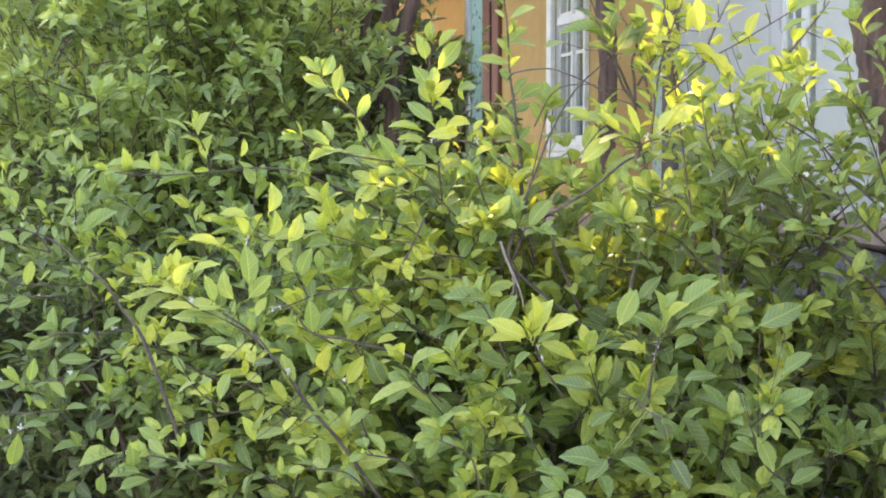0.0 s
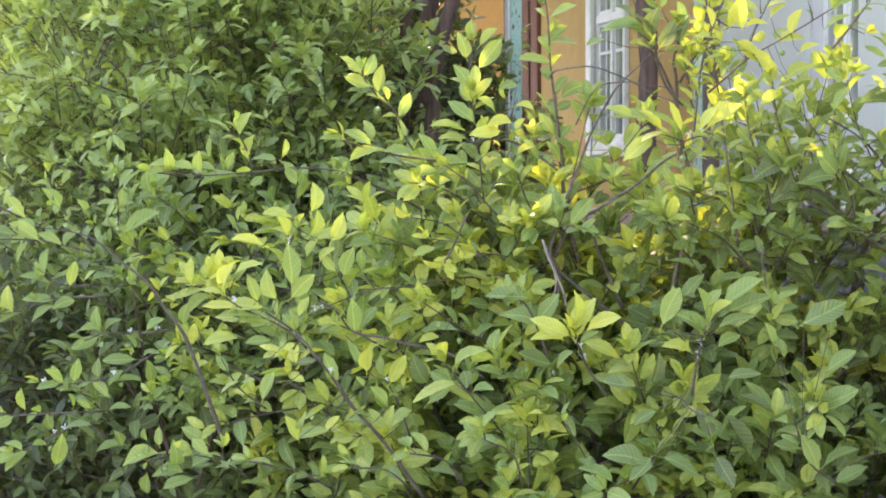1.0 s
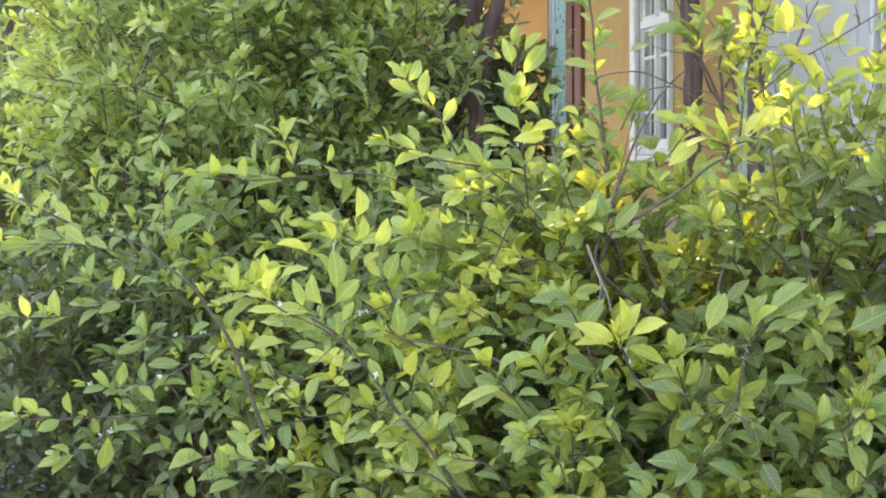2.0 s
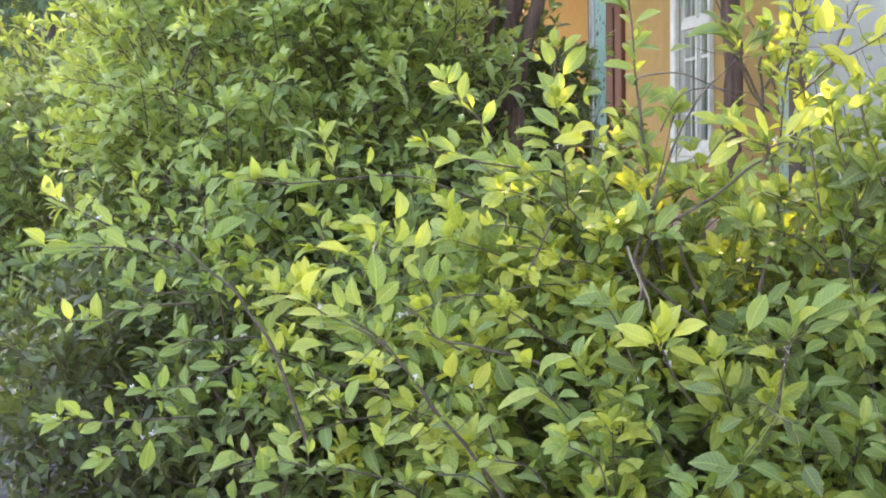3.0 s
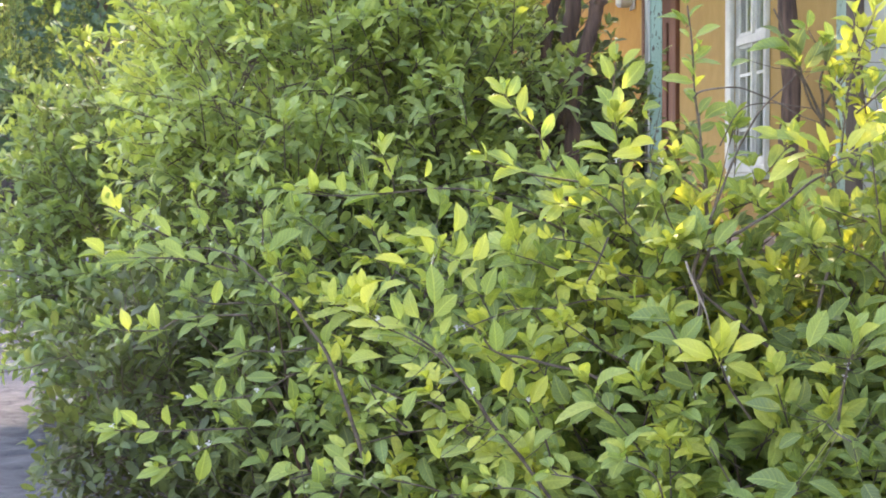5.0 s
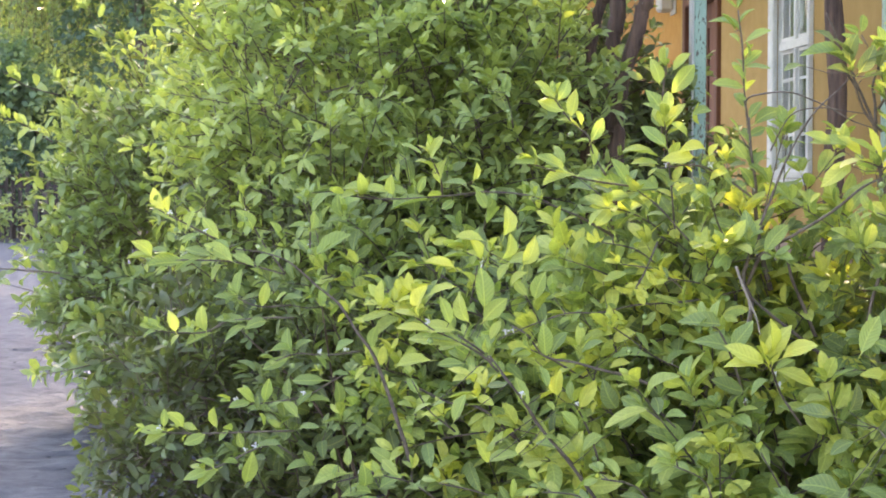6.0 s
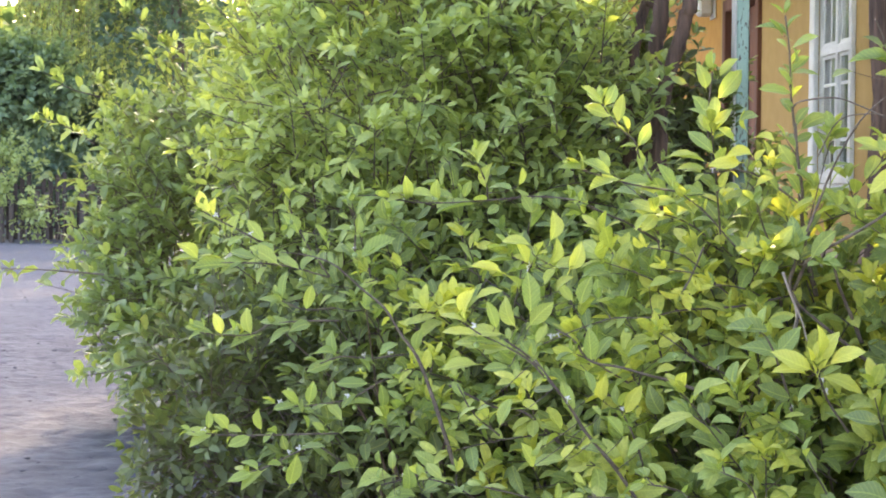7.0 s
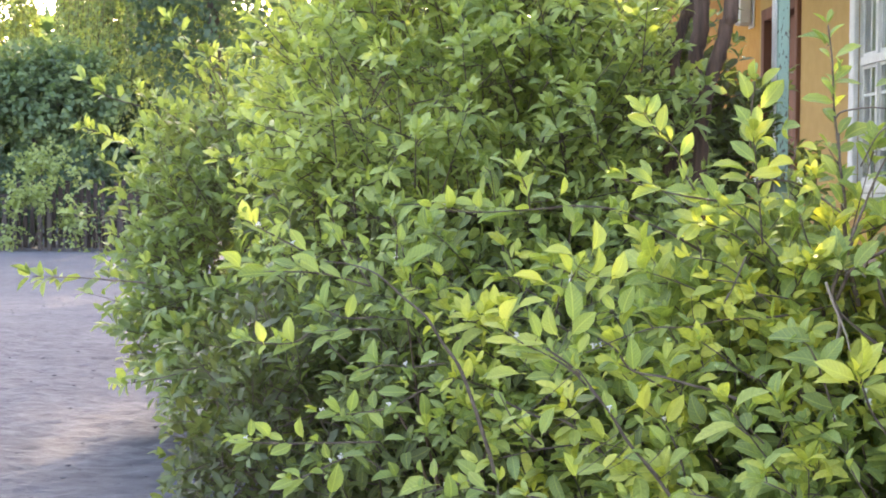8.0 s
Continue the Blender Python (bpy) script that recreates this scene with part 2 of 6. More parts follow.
def leaf_mesh(name, blade, V, age_light):
    n, k = V.shape[:2]
    me = bpy.data.meshes.new(name)
    loops = np.concatenate([np.array(f) for f in blade.faces])
    sizes = np.array([len(f) for f in blade.faces])
    nl = len(loops)
    li = (loops[None] + (np.arange(n) * k)[:, None]).ravel()
    me.vertices.add(n * k)
    me.vertices.foreach_set("co", V.reshape(-1).astype(np.float32))
    me.loops.add(n * nl)
    me.loops.foreach_set("vertex_index", li.astype(np.int32))
    me.polygons.add(n * len(sizes))
    starts = (np.concatenate([[0], np.cumsum(sizes)[:-1]])[None] + (np.arange(n) * nl)[:, None]).ravel()
    me.polygons.foreach_set("loop_start", starts.astype(np.int32))
    uv = me.uv_layers.new(name="blade")
    uv.data.foreach_set("uv", np.tile(blade.uv[loops].ravel(), n).astype(np.float32))
    at = me.attributes.new("age_light", "FLOAT", "POINT")
    at.data.foreach_set("value", np.repeat(age_light, k).astype(np.float32))
    me.update(calc_edges=True)
    me.validate()
    me.shade_smooth()
    return me


class Foliage:
    """Gathers shoots, then makes one mesh of leaves and one of twigs."""

    def __init__(self, seed, leaf=0.075, slim=0.52, face=(0, 0, 0), blade=PLAIN):
        self.blade = blade
        self.rng = np.random.default_rng(seed)
        self.leaf, self.slim, self.face = leaf, slim, np.array(face, float)
        self.lines, self.specs = [], []

    def shoot(self, start, way, length, leaves, droop=0.0, tip=4, size=1.0, age_light=0.3, radius=0.0025, lift=0.5):
        r = self.rng
        bend = r.normal(0, 0.16, 3)
        bend[2] -= droop
        t = np.linspace(0, 1, 6)[:, None]
        self.line(start + way * length * t + bend * length * t * t * 0.5, leaves, tip, size, age_light, radius, lift)

    def line(self, line, leaves, tip=4, size=1.0, age_light=0.3, radius=0.0025, lift=0.5, first=0.12, flat=0):
        line = np.array(line, float)
        if len(line) != 6:
            cum = np.concatenate([[0], np.cumsum(np.linalg.norm(np.diff(line, axis=0), axis=1))])
            at = np.linspace(0, cum[-1], 6)
            line = np.stack([np.interp(at, cum, line[:, k]) for k in range(3)], 1)
        self.lines.append(line)
        self.specs.append((leaves, tip, size, age_light, radius, lift, first, flat))

    def spray(self, pts, leaves, tip, size, age_light, radius):
        """A long shoot with single leaves and with short side spurs that each end in a tuft."""
        r = self.rng
        n = len(pts)
        for k in range(int(leaves * 0.36)):
            i = min(n - 2, int(r.uniform(0.08, 1.0) * (n - 1)))
            p, axis = np.array(pts[i]), unit(np.array(pts[i + 1] - pts[i]))
            p = p + (np.array(pts[i + 1]) - p) * r.random()
            way = unit(axis * 0.5 + r.normal(0, 0.6, 3) + np.array((0, 0, 0.55)))
            self.shoot(p, way, r.uniform(0.02, 0.06), 1, 0.0, int(r.integers(3, 6)), size * r.uniform(0.75, 1.05), age_light + r.normal(0, 0.12), 0.0022)
        self.line(pts, int(leaves * 0.75), tip + 1, size, age_light, radius, 0.75, flat=1)

    def sprays_on(self, centre, radii, count, age_light=0.4, toward=(-0.25, -0.75, 0.5), length=(0.28, 0.58), size=1.0):
        """Long tufted shoots that break out of the surface towards the open side."""
        r = self.rng
        c, rad, o = np.array(centre, float), np.array(radii, float), np.array(toward)
        made = 0
        while made < count:
            d = unit(r.normal(0, 1, 3) + o)
            p = c + d * rad * r.uniform(0.75, 1.0)
            if p[2] < 0.15 or d[1] > 0.5:
                continue
            way = unit(d * 0.7 + o * 0.6 + r.normal(0, 0.45, 3) + np.array((0, 0, 0.2)))
            ln = r.uniform(*length)
            sag = np.array((0, 0, -1)) * ln * r.uniform(-0.1, 0.25)
            pts = [Vector(p + way * ln * (t - 0.3) + sag * t * t) for t in np.linspace(0, 1, 7)]
            self.spray(pts, int(ln * 24), 4, size * r.uniform(0.9, 1.15), age_light + r.normal(0, 0.12), 0.0032)
            made += 1

    def blob(self, centre, radii, count, age_light=0.3, shell=0.55, length=(0.18, 0.42), leaves=(6, 11), size=1.0, bias=(0, 0, 0.35), tip=4, spread=0.42, low=0.06):
        r = self.rng
        c, rad = np.array(centre, float), np.array(radii, float)
        made = 0
        while made < count:
            d = r.normal(0, 1, 3)
            d /= math.sqrt(d @ d)
            q = shell + (1 - shell) * r.random() ** 0.6
            lump = 1 + 0.22 * noise.noise(Vector(d * 2.3) + Vector(c))
            p = c + d * rad * q * lump
            if p[2] < low:
                continue
            n = d / rad
            way = n / math.sqrt(n @ n) + np.array(bias) + r.normal(0, spread, 3)
            way /= math.sqrt(way @ way)
            # deeper shoots get darker leaves, painting shade into the inside of the bush
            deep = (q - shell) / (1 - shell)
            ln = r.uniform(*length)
            self.shoot(p - way * ln * 0.6, way, ln, int(r.integers(*leaves)), r.uniform(-0.2, 0.5), tip, size, age_light - 0.22 * (1 - deep) + r.normal(0, 0.05), 0.0028)
            made += 1

    def grow(self):
        """Rows of all leaves: base, way, upper side, length, slimness, fold, curl, age with painted light."""
        r = self.rng
        P = np.array(self.lines)
        S = np.array(self.specs)
        count = (S[:, 0] + S[:, 1]).astype(int)
        i = np.repeat(np.arange(len(S)), count)
        k = np.concatenate([np.arange(c) for c in count])
        n = len(i)
        leaves, size, age_light, lift, first = S[i, 0], S[i, 2], S[i, 3], S[i, 5], S[i, 6]
        end = k >= leaves
        s = np.where(end, 1.0, first + (1 - first) * k / np.maximum(1, leaves))
        u = np.minimum(s * 5, 4.999)
        j = u.astype(int)
        p = P[i, j] + (P[i, j + 1] - P[i, j]) * (u - j)[:, None]
        axis = unit(P[i, j + 1] - P[i, j])
        ang = r.uniform(0, 6.28, len(S))[i] + 2.4 * k + r.normal(0, 0.4, n)
        ang = np.where((S[i, 7] > 0) & ~end, math.pi * k + r.normal(0, 0.55, n), ang)
        a = unit(np.cross(axis, (0.05, 0.1, 0.99)))
        b = np.cross(axis, a)
        out = a * np.cos(ang)[:, None] + b * np.sin(ang)[:, None]
        wide = np.where(end, r.uniform(0.25, 0.95, n), r.uniform(0.6, 1.15, n))[:, None]
        way = axis * np.cos(wide) + out * np.sin(wide)
        way[:, 2] += lift * r.uniform(0, 1.1, n)
        up = np.array([0, 0, 1.0]) + self.face + axis * 0.4 - out * 0.3 + r.normal(0, 0.62, (n, 3))
        length = self.leaf * size * np.where(end, 0.78, 1.0) * r.uniform(0.7, 1.2, n)
        return np.column_stack([p, unit(way), up, length, self.slim * r.uniform(0.85, 1.12, n), r.uniform(0.1, 0.7, n), r.uniform(0.0, 0.6, n), age_light + 0.28 * (s - 0.5) + r.normal(0, 0.07, n)])

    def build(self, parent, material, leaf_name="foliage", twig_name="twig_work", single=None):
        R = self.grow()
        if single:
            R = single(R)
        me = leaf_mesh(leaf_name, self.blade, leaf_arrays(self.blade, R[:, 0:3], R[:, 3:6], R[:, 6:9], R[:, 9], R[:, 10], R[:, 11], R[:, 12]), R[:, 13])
        me.materials.append(material)
        ob = new(leaf_name, me)
        ob.parent = parent
        tagged(ob, kind="stuff")
        # three-sided twigs
        P = np.array(self.lines)
        rad = np.array(self.specs)[:, 4]
        d = np.empty_like(P)
        d[:, 1:-1], d[:, 0], d[:, -1] = P[:, 2:] - P[:, :-2], P[:, 1] - P[:, 0], P[:, -1] - P[:, -2]
        d = unit(d)
        u = unit(np.cross(d, (0.3, 0.2, 0.93)))
        v = np.cross(d, u)
        q = (rad[:, None] * np.linspace(1.25, 0.45, 6)[None])[..., None]
        V = np.stack([P + (u * math.cos(2.094 * k) + v * math.sin(2.094 * k)) * q for k in range(3)], 2).reshape(-1, 3)
        quad = np.array([(3 * i + k, 3 * i + (k + 1) % 3, 3 * i + 3 + (k + 1) % 3, 3 * i + 3 + k) for i in range(5) for k in range(3)])
        F = (quad[None] + 18 * np.arange(len(P))[:, None, None]).reshape(-1, 4)
        tm = bpy.data.meshes.new(twig_name)
        tm.vertices.add(len(V))
        tm.vertices.foreach_set("co", V.ravel().astype(np.float32))
        tm.loops.add(F.size)
        tm.loops.foreach_set("vertex_index", F.ravel().astype(np.int32))
        tm.polygons.add(len(F))
        tm.polygons.foreach_set("loop_start", np.arange(0, F.size, 4, dtype=np.int32))
        tm.update(calc_edges=True)
        tm.shade_smooth()
        tm.materials.append(M_TWIG)
        tw = new(twig_name, tm)
        tw.parent = parent
        tagged(tw, kind="stuff")
        return ob


def leaf_template(slim, fold, curl, age_light, seed):
    """One leaf of length 1 along +y with a toothed, slightly waved edge, a raised fold and a stalk."""
    rng = random.Random(seed)
    bm = bmesh.new()
    stalk, n = 0.17, 8
    bend = rng.choice((-1, 1)) * rng.uniform(0.05, 0.4)
    prof = [0.0, 0.22, 0.37, 0.46, 0.50, 0.49, 0.41, 0.24, 0.0]
    mid, left, right = [], [], []

    def spot(s, w, wave=0.0):
        return bm.verts.new((w * slim + bend * s * (s - 1), stalk + s * (1 - stalk), -curl * s * s + fold * abs(w) * slim + wave))

    for i in range(n + 1):
        s = i / n
        mid.append(spot(s, 0.0))
        if 0 < i < n:
            left.append(spot(s + rng.uniform(-0.01, 0.02), -prof[i] * rng.uniform(0.94, 1.05), rng.uniform(-0.018, 0.018)))
            right.append(spot(s + rng.uniform(-0.01, 0.02), prof[i] * rng.uniform(0.94, 1.05), rng.uniform(-0.018, 0.018)))
    for row, flip in ((left, False), (right, True)):
        loops = [(mid[0], mid[1], row[0]), (mid[n - 1], mid[n], row[n - 2])] + [(mid[i + 1], mid[i + 2], row[i + 1], row[i]) for i in range(n - 2)]
        for lp in loops:
            bm.faces.new(lp[::-1] if flip else lp)
    a, b = bm.verts.new((-0.012, 0, 0)), bm.verts.new((0.012, 0, 0))
    c, d = bm.verts.new((0.010, stalk + 0.01, 0.003)), bm.verts.new((-0.010, stalk + 0.01, 0.003))
    bm.faces.new((a, b, c, d))
    uv = bm.loops.layers.uv.new("blade")
    for f in bm.faces:
        for lp in f.loops:
            x, y, _ = lp.vert.co
            t = max(0.0, (y - stalk) / (1 - stalk))
            lp[uv].uv = (0.5 + (x - bend * t * (t - 1)) / slim, t)
    me = bpy.data.meshes.new("leaf")
    bm.normal_update()
    bm.to_mesh(me)
    bm.free()
    at = me.attributes.new("age_light", "FLOAT", "POINT")
    at.data.foreach_set("value", np.full(len(me.vertices), age_light, np.float32))
    me.materials.append(M_LEAF_ONE)
    me.shade_smooth()
    return me


LEAF_SHAPES = [leaf_template(0.39 + 0.035 * (i % 3), 0.25 + 0.16 * (i % 4), 0.14 + 0.18 * (i % 3), -0.05 + 0.15 * (i // 4), i) for i in range(28)]


def single_leaves(parent, count):
    """Takes the last leaves of a shrub's sprays out of the joined foliage and makes each an object of its own."""
    def take(R):
        n = min(count, len(R) - 1)
        for row in R[-n:]:
            way, up = Vector(row[3:6]), Vector(row[6:9])
            x = way.cross(up).normalized()
            m = Matrix((x, way, x.cross(way))).transposed().to_4x4()
            tone = min(6, max(0, round((row[13] + 0.05) / 0.15)))
            ob = new("leaf", LEAF_SHAPES[tone * 4 + int(row[11] * 1000) % 4])
            ob.parent = parent
            ob.matrix_local = Matrix.Translation(row[0:3]) @ m @ Matrix.Diagonal((row[9], row[9], row[9], 1))
        return R[:-n]
    return take


TWIGS, FOLIAGE = {}, {}


def bough(shrub, points, r0, r1, bark=None):
    """A bare branch through the points."""
    limb(shrub, [Vector(p) - shrub.location for p in points], r0, r1, "branch", bark or M_TWIG)


def twig(shrub, mm, points, leaves=(), also=(), more=9, more_youth_light=None):
    """A twig through the points, mm thick in millimetres, with its leaves, and more of them strewn along it, as many to the metre."""
    line = catmull(points, 5)
    if leaves:
        TWIGS.setdefault(shrub.name, []).append(line)
    bm = tube(bmesh.new(), [p - shrub.location for p in line], mm * 0.0010, mm * 0.0005, 5, 0.15, random.Random(len(line)))
    for row in (*leaves, *also):
        leaf(shrub, line, bm, row)
    if more:
        run = sum((b - a).length for a, b in zip(line, line[1:]))
        size = 0.72
        youth_light = more_youth_light if more_youth_light is not None else sum(q[6] for q in leaves) / max(1, len(leaves))
        FOLIAGE[shrub.name].spray([p - shrub.location + Vector((0, 0.015, 0)) for p in line], int(run * more), 2, size, youth_light * (0.55 if leaves else 0.75), 0.0008)
    link("twig", bm, M_TWIG, shrub, smooth=True)


def leaf(shrub, line, bm, row):
    """One leaf: its foot, the way to its tip, its youth mixed with painted sun or shadow, and how far it turns its face
    to the open side; a spur joins it to the twig.
    """
    foot, way = Vector(row[0:3]), Vector(row[3:6])
    youth_light, face = row[6:8]
    joint = min(line, key=lambda q: (q - foot).length)
    if (joint - foot).length > 0.012:
        bend = (joint + foot) / 2 + Vector((0, 0.01, -0.008))
        tube(bm, [joint - shrub.location, bend - shrub.location, foot - shrub.location], 0.0013, 0.0008, 4)
    rng = random.Random(int(abs(foot.x * 7919 + foot.z * 104729 + way.x * 1299709)))
    k = rng.randrange(4)
    tone = min(6, max(0, round((youth_light - 0.02) * 6)))
    shape = tone * 4 + k
    curl = 0.14 + 0.18 * (shape % 3)
    up = Vector((rng.uniform(-0.5, 0.5), -face, 1.05 - face))
    y = way.normalized()
    x = y.cross(up).normalized()
    m = Matrix((x, y, x.cross(y))).transposed().to_4x4() @ Matrix.Rotation(math.atan(curl), 4, "X")
    size = way.length / 0.84 / math.hypot(1, curl)
    foot = foot - way * 0.18
    ob = new("leaf", LEAF_SHAPES[shape])
    ob.parent = shrub
    ob.matrix_local = Matrix.Translation(foot - shrub.location) @ m @ Matrix.Diagonal((size, size, size, 1))


def limb(parent, points, r0, r1, name="branch", material=None, sides=7, wobble=0.12):
    rng = random.Random(int(abs(points[0][0]) * 1000 + len(points)))
    return link(name, tube(bmesh.new(), catmull(points, 6), r0, r1, sides, wobble, rng), material or M_LIMB, parent, smooth=True)


# ---- ground ----
def make_ground():
    bm = bmesh.new()
    xs = [-600, -120, -40, -14] + [-8 + 0.2 * i for i in range(20)] + [-4 + 0.055 * i for i in range(76)] + [0.3 + 0.3 * i for i in range(15)] + [6, 14, 40, 120, 600]
    ys = [-600, -100, -20, -4, 0, 3] + [4 + 0.2 * i for i in range(15)] + [7 + 0.06 * i for i in range(150)] + [16 + 0.16 * i for i in range(25)] + [20 + 0.8 * i for i in range(30)] + [46, 60, 120, 300, 900]
    grid = []
    for y in ys:
        row = []
        for x in xs:
            h = 0.05 * noise.noise(Vector((x * 0.35, y * 0.35, 0))) + 0.02 * noise.noise(Vector((x * 1.3, y * 1.3, 4))) + 0.012 * noise.noise(Vector((x * 3, y * 4, 9)))
            if -4.1 < x < 0.4 and 6.9 < y < 20:
                h += 0.018 * noise.noise(Vector((x * 5, y * 6.5, 2))) - 0.055 * max(0.0, noise.noise(Vector((x * 6, y * 9, 17))) - 0.12)
            row.append(bm.verts.new((x, y, h - 0.02)))
        grid.append(row)
    for a, b in zip(grid, grid[1:]):
        for i in range(len(xs) - 1):
            bm.faces.new((a[i], a[i + 1], b[i + 1], b[i]))
    return link("ground", bm, M_DIRT, None, "grey packed dirt lane and yard with rough trodden surface", "structure", smooth=True)


tagged(make_ground(), category="ground")

# ---- house ----
WALL_X, WALL_T = 2.67, 0.42
EAVE = 3.25


def wall_with_holes(y0, y1, z0, z1, holes):
    """One wall along y, as thick as WALL_T, left open at each hole (y0, y1, z0, z1)."""
    bm = bmesh.new()
    ys = sorted({y0, y1, *[h[0] for h in holes], *[h[1] for h in holes]})
    zs = sorted({z0, z1, *[h[2] for h in holes], *[h[3] for h in holes]})

    def solid(i, j):
        if not (0 <= i < len(ys) - 1 and 0 <= j < len(zs) - 1):
            return False
        y, z = (ys[i] + ys[i + 1]) / 2, (zs[j] + zs[j + 1]) / 2
        return not any(h[0] < y < h[1] and h[2] < z < h[3] for h in holes)

    seen = {}

    def v(x, i, j):
        if (x, i, j) not in seen:
            seen[(x, i, j)] = bm.verts.new((x, ys[i], zs[j]))
        return seen[(x, i, j)]

    a, b = WALL_X, WALL_X + WALL_T
    for i in range(len(ys) - 1):
        for j in range(len(zs) - 1):
            if not solid(i, j):
                continue
            bm.faces.new((v(a, i, j), v(a, i, j + 1), v(a, i + 1, j + 1), v(a, i + 1, j)))
            bm.faces.new((v(b, i, j), v(b, i + 1, j), v(b, i + 1, j + 1), v(b, i, j + 1)))
            for di, dj, p, q in ((-1, 0, (i, j), (i, j + 1)), (1, 0, (i + 1, j), (i + 1, j + 1)), (0, -1, (i, j), (i + 1, j)), (0, 1, (i, j + 1), (i + 1, j + 1))):
                if not solid(i + di, j + dj):
                    bm.faces.new((v(a, *p), v(a, *q), v(b, *q), v(b, *p)))
    bmesh.ops.recalc_face_normals(bm, faces=bm.faces[:])
    return bm


WIN_A = (9.72, 10.48, 1.421, 2.86)
WIN_B = (6.445, 6.94, 1.53, 2.75)
DOOR = (11.95, 13.10, 0.95, 2.72)
SPLIT = 8.10


def make_window(house, hole, depth, casing, transom, bars, stone_sill, split_above=False):
    """A two-leaf casement window with glazing bars and panes of its own."""
    y0, y1, z0, z1 = hole
    fx = WALL_X + depth
    win = part("window", box_bm(fx + 0.062, fx + 0.075, y0 + 0.003, y0 + 0.02, z0 + 0.003, z1 - 0.003), M_WHITE, house, "white painted wooden casement window with small panes")
    if casing:
        c = casing
        for a in ((y0 - c * 0.2, y0 + 0.004, z0 - 0.02, z1 + c), (y1 - 0.004, y1 + c, z0 - 0.02, z1 + c), (y0 + 0.006, y1 - 0.006, z1 - 0.004, z1 + c)):
            part("casing", box_bm(WALL_X - 0.03, WALL_X + 0.003, *a, bevel=0.006), M_WHITE, win)
    for a in ((y0 + 0.003, y0 + 0.012), (y1 - 0.012, y1 - 0.003)):
        part("jamb_lining", box_bm(WALL_X + 0.005, fx - 0.002, *a, z0, z1 - 0.005), M_WHITE if casing else M_REVEAL, win)
    out = 0.022 if casing else 0.012
    part("sill", box_bm(WALL_X - out, WALL_X - 0.002, y0 - casing * 0.25, y1 + casing * 1.03, z0 - 0.045, z0 + 0.006, bevel=0.008), stone_sill, win)
    part("inner_sill", box_bm(WALL_X - 0.001, fx - 0.002, y0 + 0.013, y1 - 0.013, z0 + 0.001, z0 + 0.012), stone_sill, win)
    if casing:
        part("apron", box_bm(WALL_X - 0.03, WALL_X + 0.02, y0 - casing * 0.2, y1 + casing * 0.9, z0 - 0.08, z0 - 0.047, bevel=0.005), stone_sill, win)
    f = 0.02 if split_above else 0.028
    proud = 0.001 if split_above else 0.011
    frame_bm = bmesh.new()
    box(frame_bm, fx, fx + 0.06, y0 + 0.004, y0 + f, z0 + 0.004, z1 - 0.004)
    box(frame_bm, fx, fx + 0.06, y1 - f, y1 - 0.004, z0 + 0.004, z1 - 0.004)
    box(frame_bm, fx, fx + 0.06, y0 + f, y1 - f, z0 + 0.004, z0 + f)
    box(frame_bm, fx, fx + 0.06, y0 + f, y1 - f, z1 - f, z1 - 0.004)
    part("window_frame", frame_bm, M_WHITE, win)
    part("transom", box_bm(fx - proud, fx + 0.05, y0 + f, y1 - f, transom - 0.026, transom + 0.026, bevel=0.004), M_WHITE, win)
    ym = (y0 + y1) / 2
    part("mullion", box_bm(fx - proud - 0.003, fx + 0.05, ym - 0.018, ym + 0.018, z0 + f, transom - 0.027, bevel=0.004), M_WHITE, win)
    part("mullion", box_bm(fx - proud - 0.003, fx + 0.05, ym - 0.018, ym + 0.018, transom + 0.027, z1 - f, bevel=0.004), M_WHITE, win)
    for a, b in ((y0 + f, ym - 0.0185), (ym + 0.0185, y1 - f)):
        for za, zb, cuts in ((z0 + f, transom - 0.027, bars), (transom + 0.027, z1 - f, ())):
            s = 0.018
            sash = bmesh.new()
            box(sash, fx + 0.004, fx + 0.044, a, a + s, za, zb)
            box(sash, fx + 0.004, fx + 0.044, b - s, b, za, zb)
            box(sash, fx + 0.005, fx + 0.043, a + s, b - s, za, za + s + 0.004)
            box(sash, fx + 0.005, fx + 0.043, a + s, b - s, zb - s, zb)
            part("sash", sash, M_WHITE, win)
            mid = (a + b) / 2
            zs = [za + s + 0.004, *cuts, zb - s]
            if b - a > 0.3:
                part("glazing_bar", box_bm(fx + 0.008, fx + 0.036, mid - 0.008, mid + 0.008, zs[0], zs[-1]), M_WHITE, win)
            for c in cuts:
                part("glazing_bar", box_bm(fx + 0.0095, fx + 0.034, a + s, b - s, c - 0.009, c + 0.009), M_WHITE, win)
            if split_above and cuts:
                part("glazing_bar", box_bm(fx + 0.008, fx + 0.036, mid - 0.009, mid + 0.009, cuts[0] + 0.010, zs[-1]), M_WHITE, win)
            for p0, p1 in zip(zs, zs[1:]):
                halves = b - a > 0.3 or (split_above and cuts and p0 >= cuts[0])
                for c0, c1 in [(a + s, mid), (mid, b - s)] if halves else [(a + s, b - s)]:
                    g = part("pane", box_bm(fx + 0.010, fx + 0.014, c0 + 0.002, c1 - 0.002, p0 + 0.002, p1 - 0.002), M_GLASS, win, "clear glass pane")
                    g.visible_shadow = False
    return win


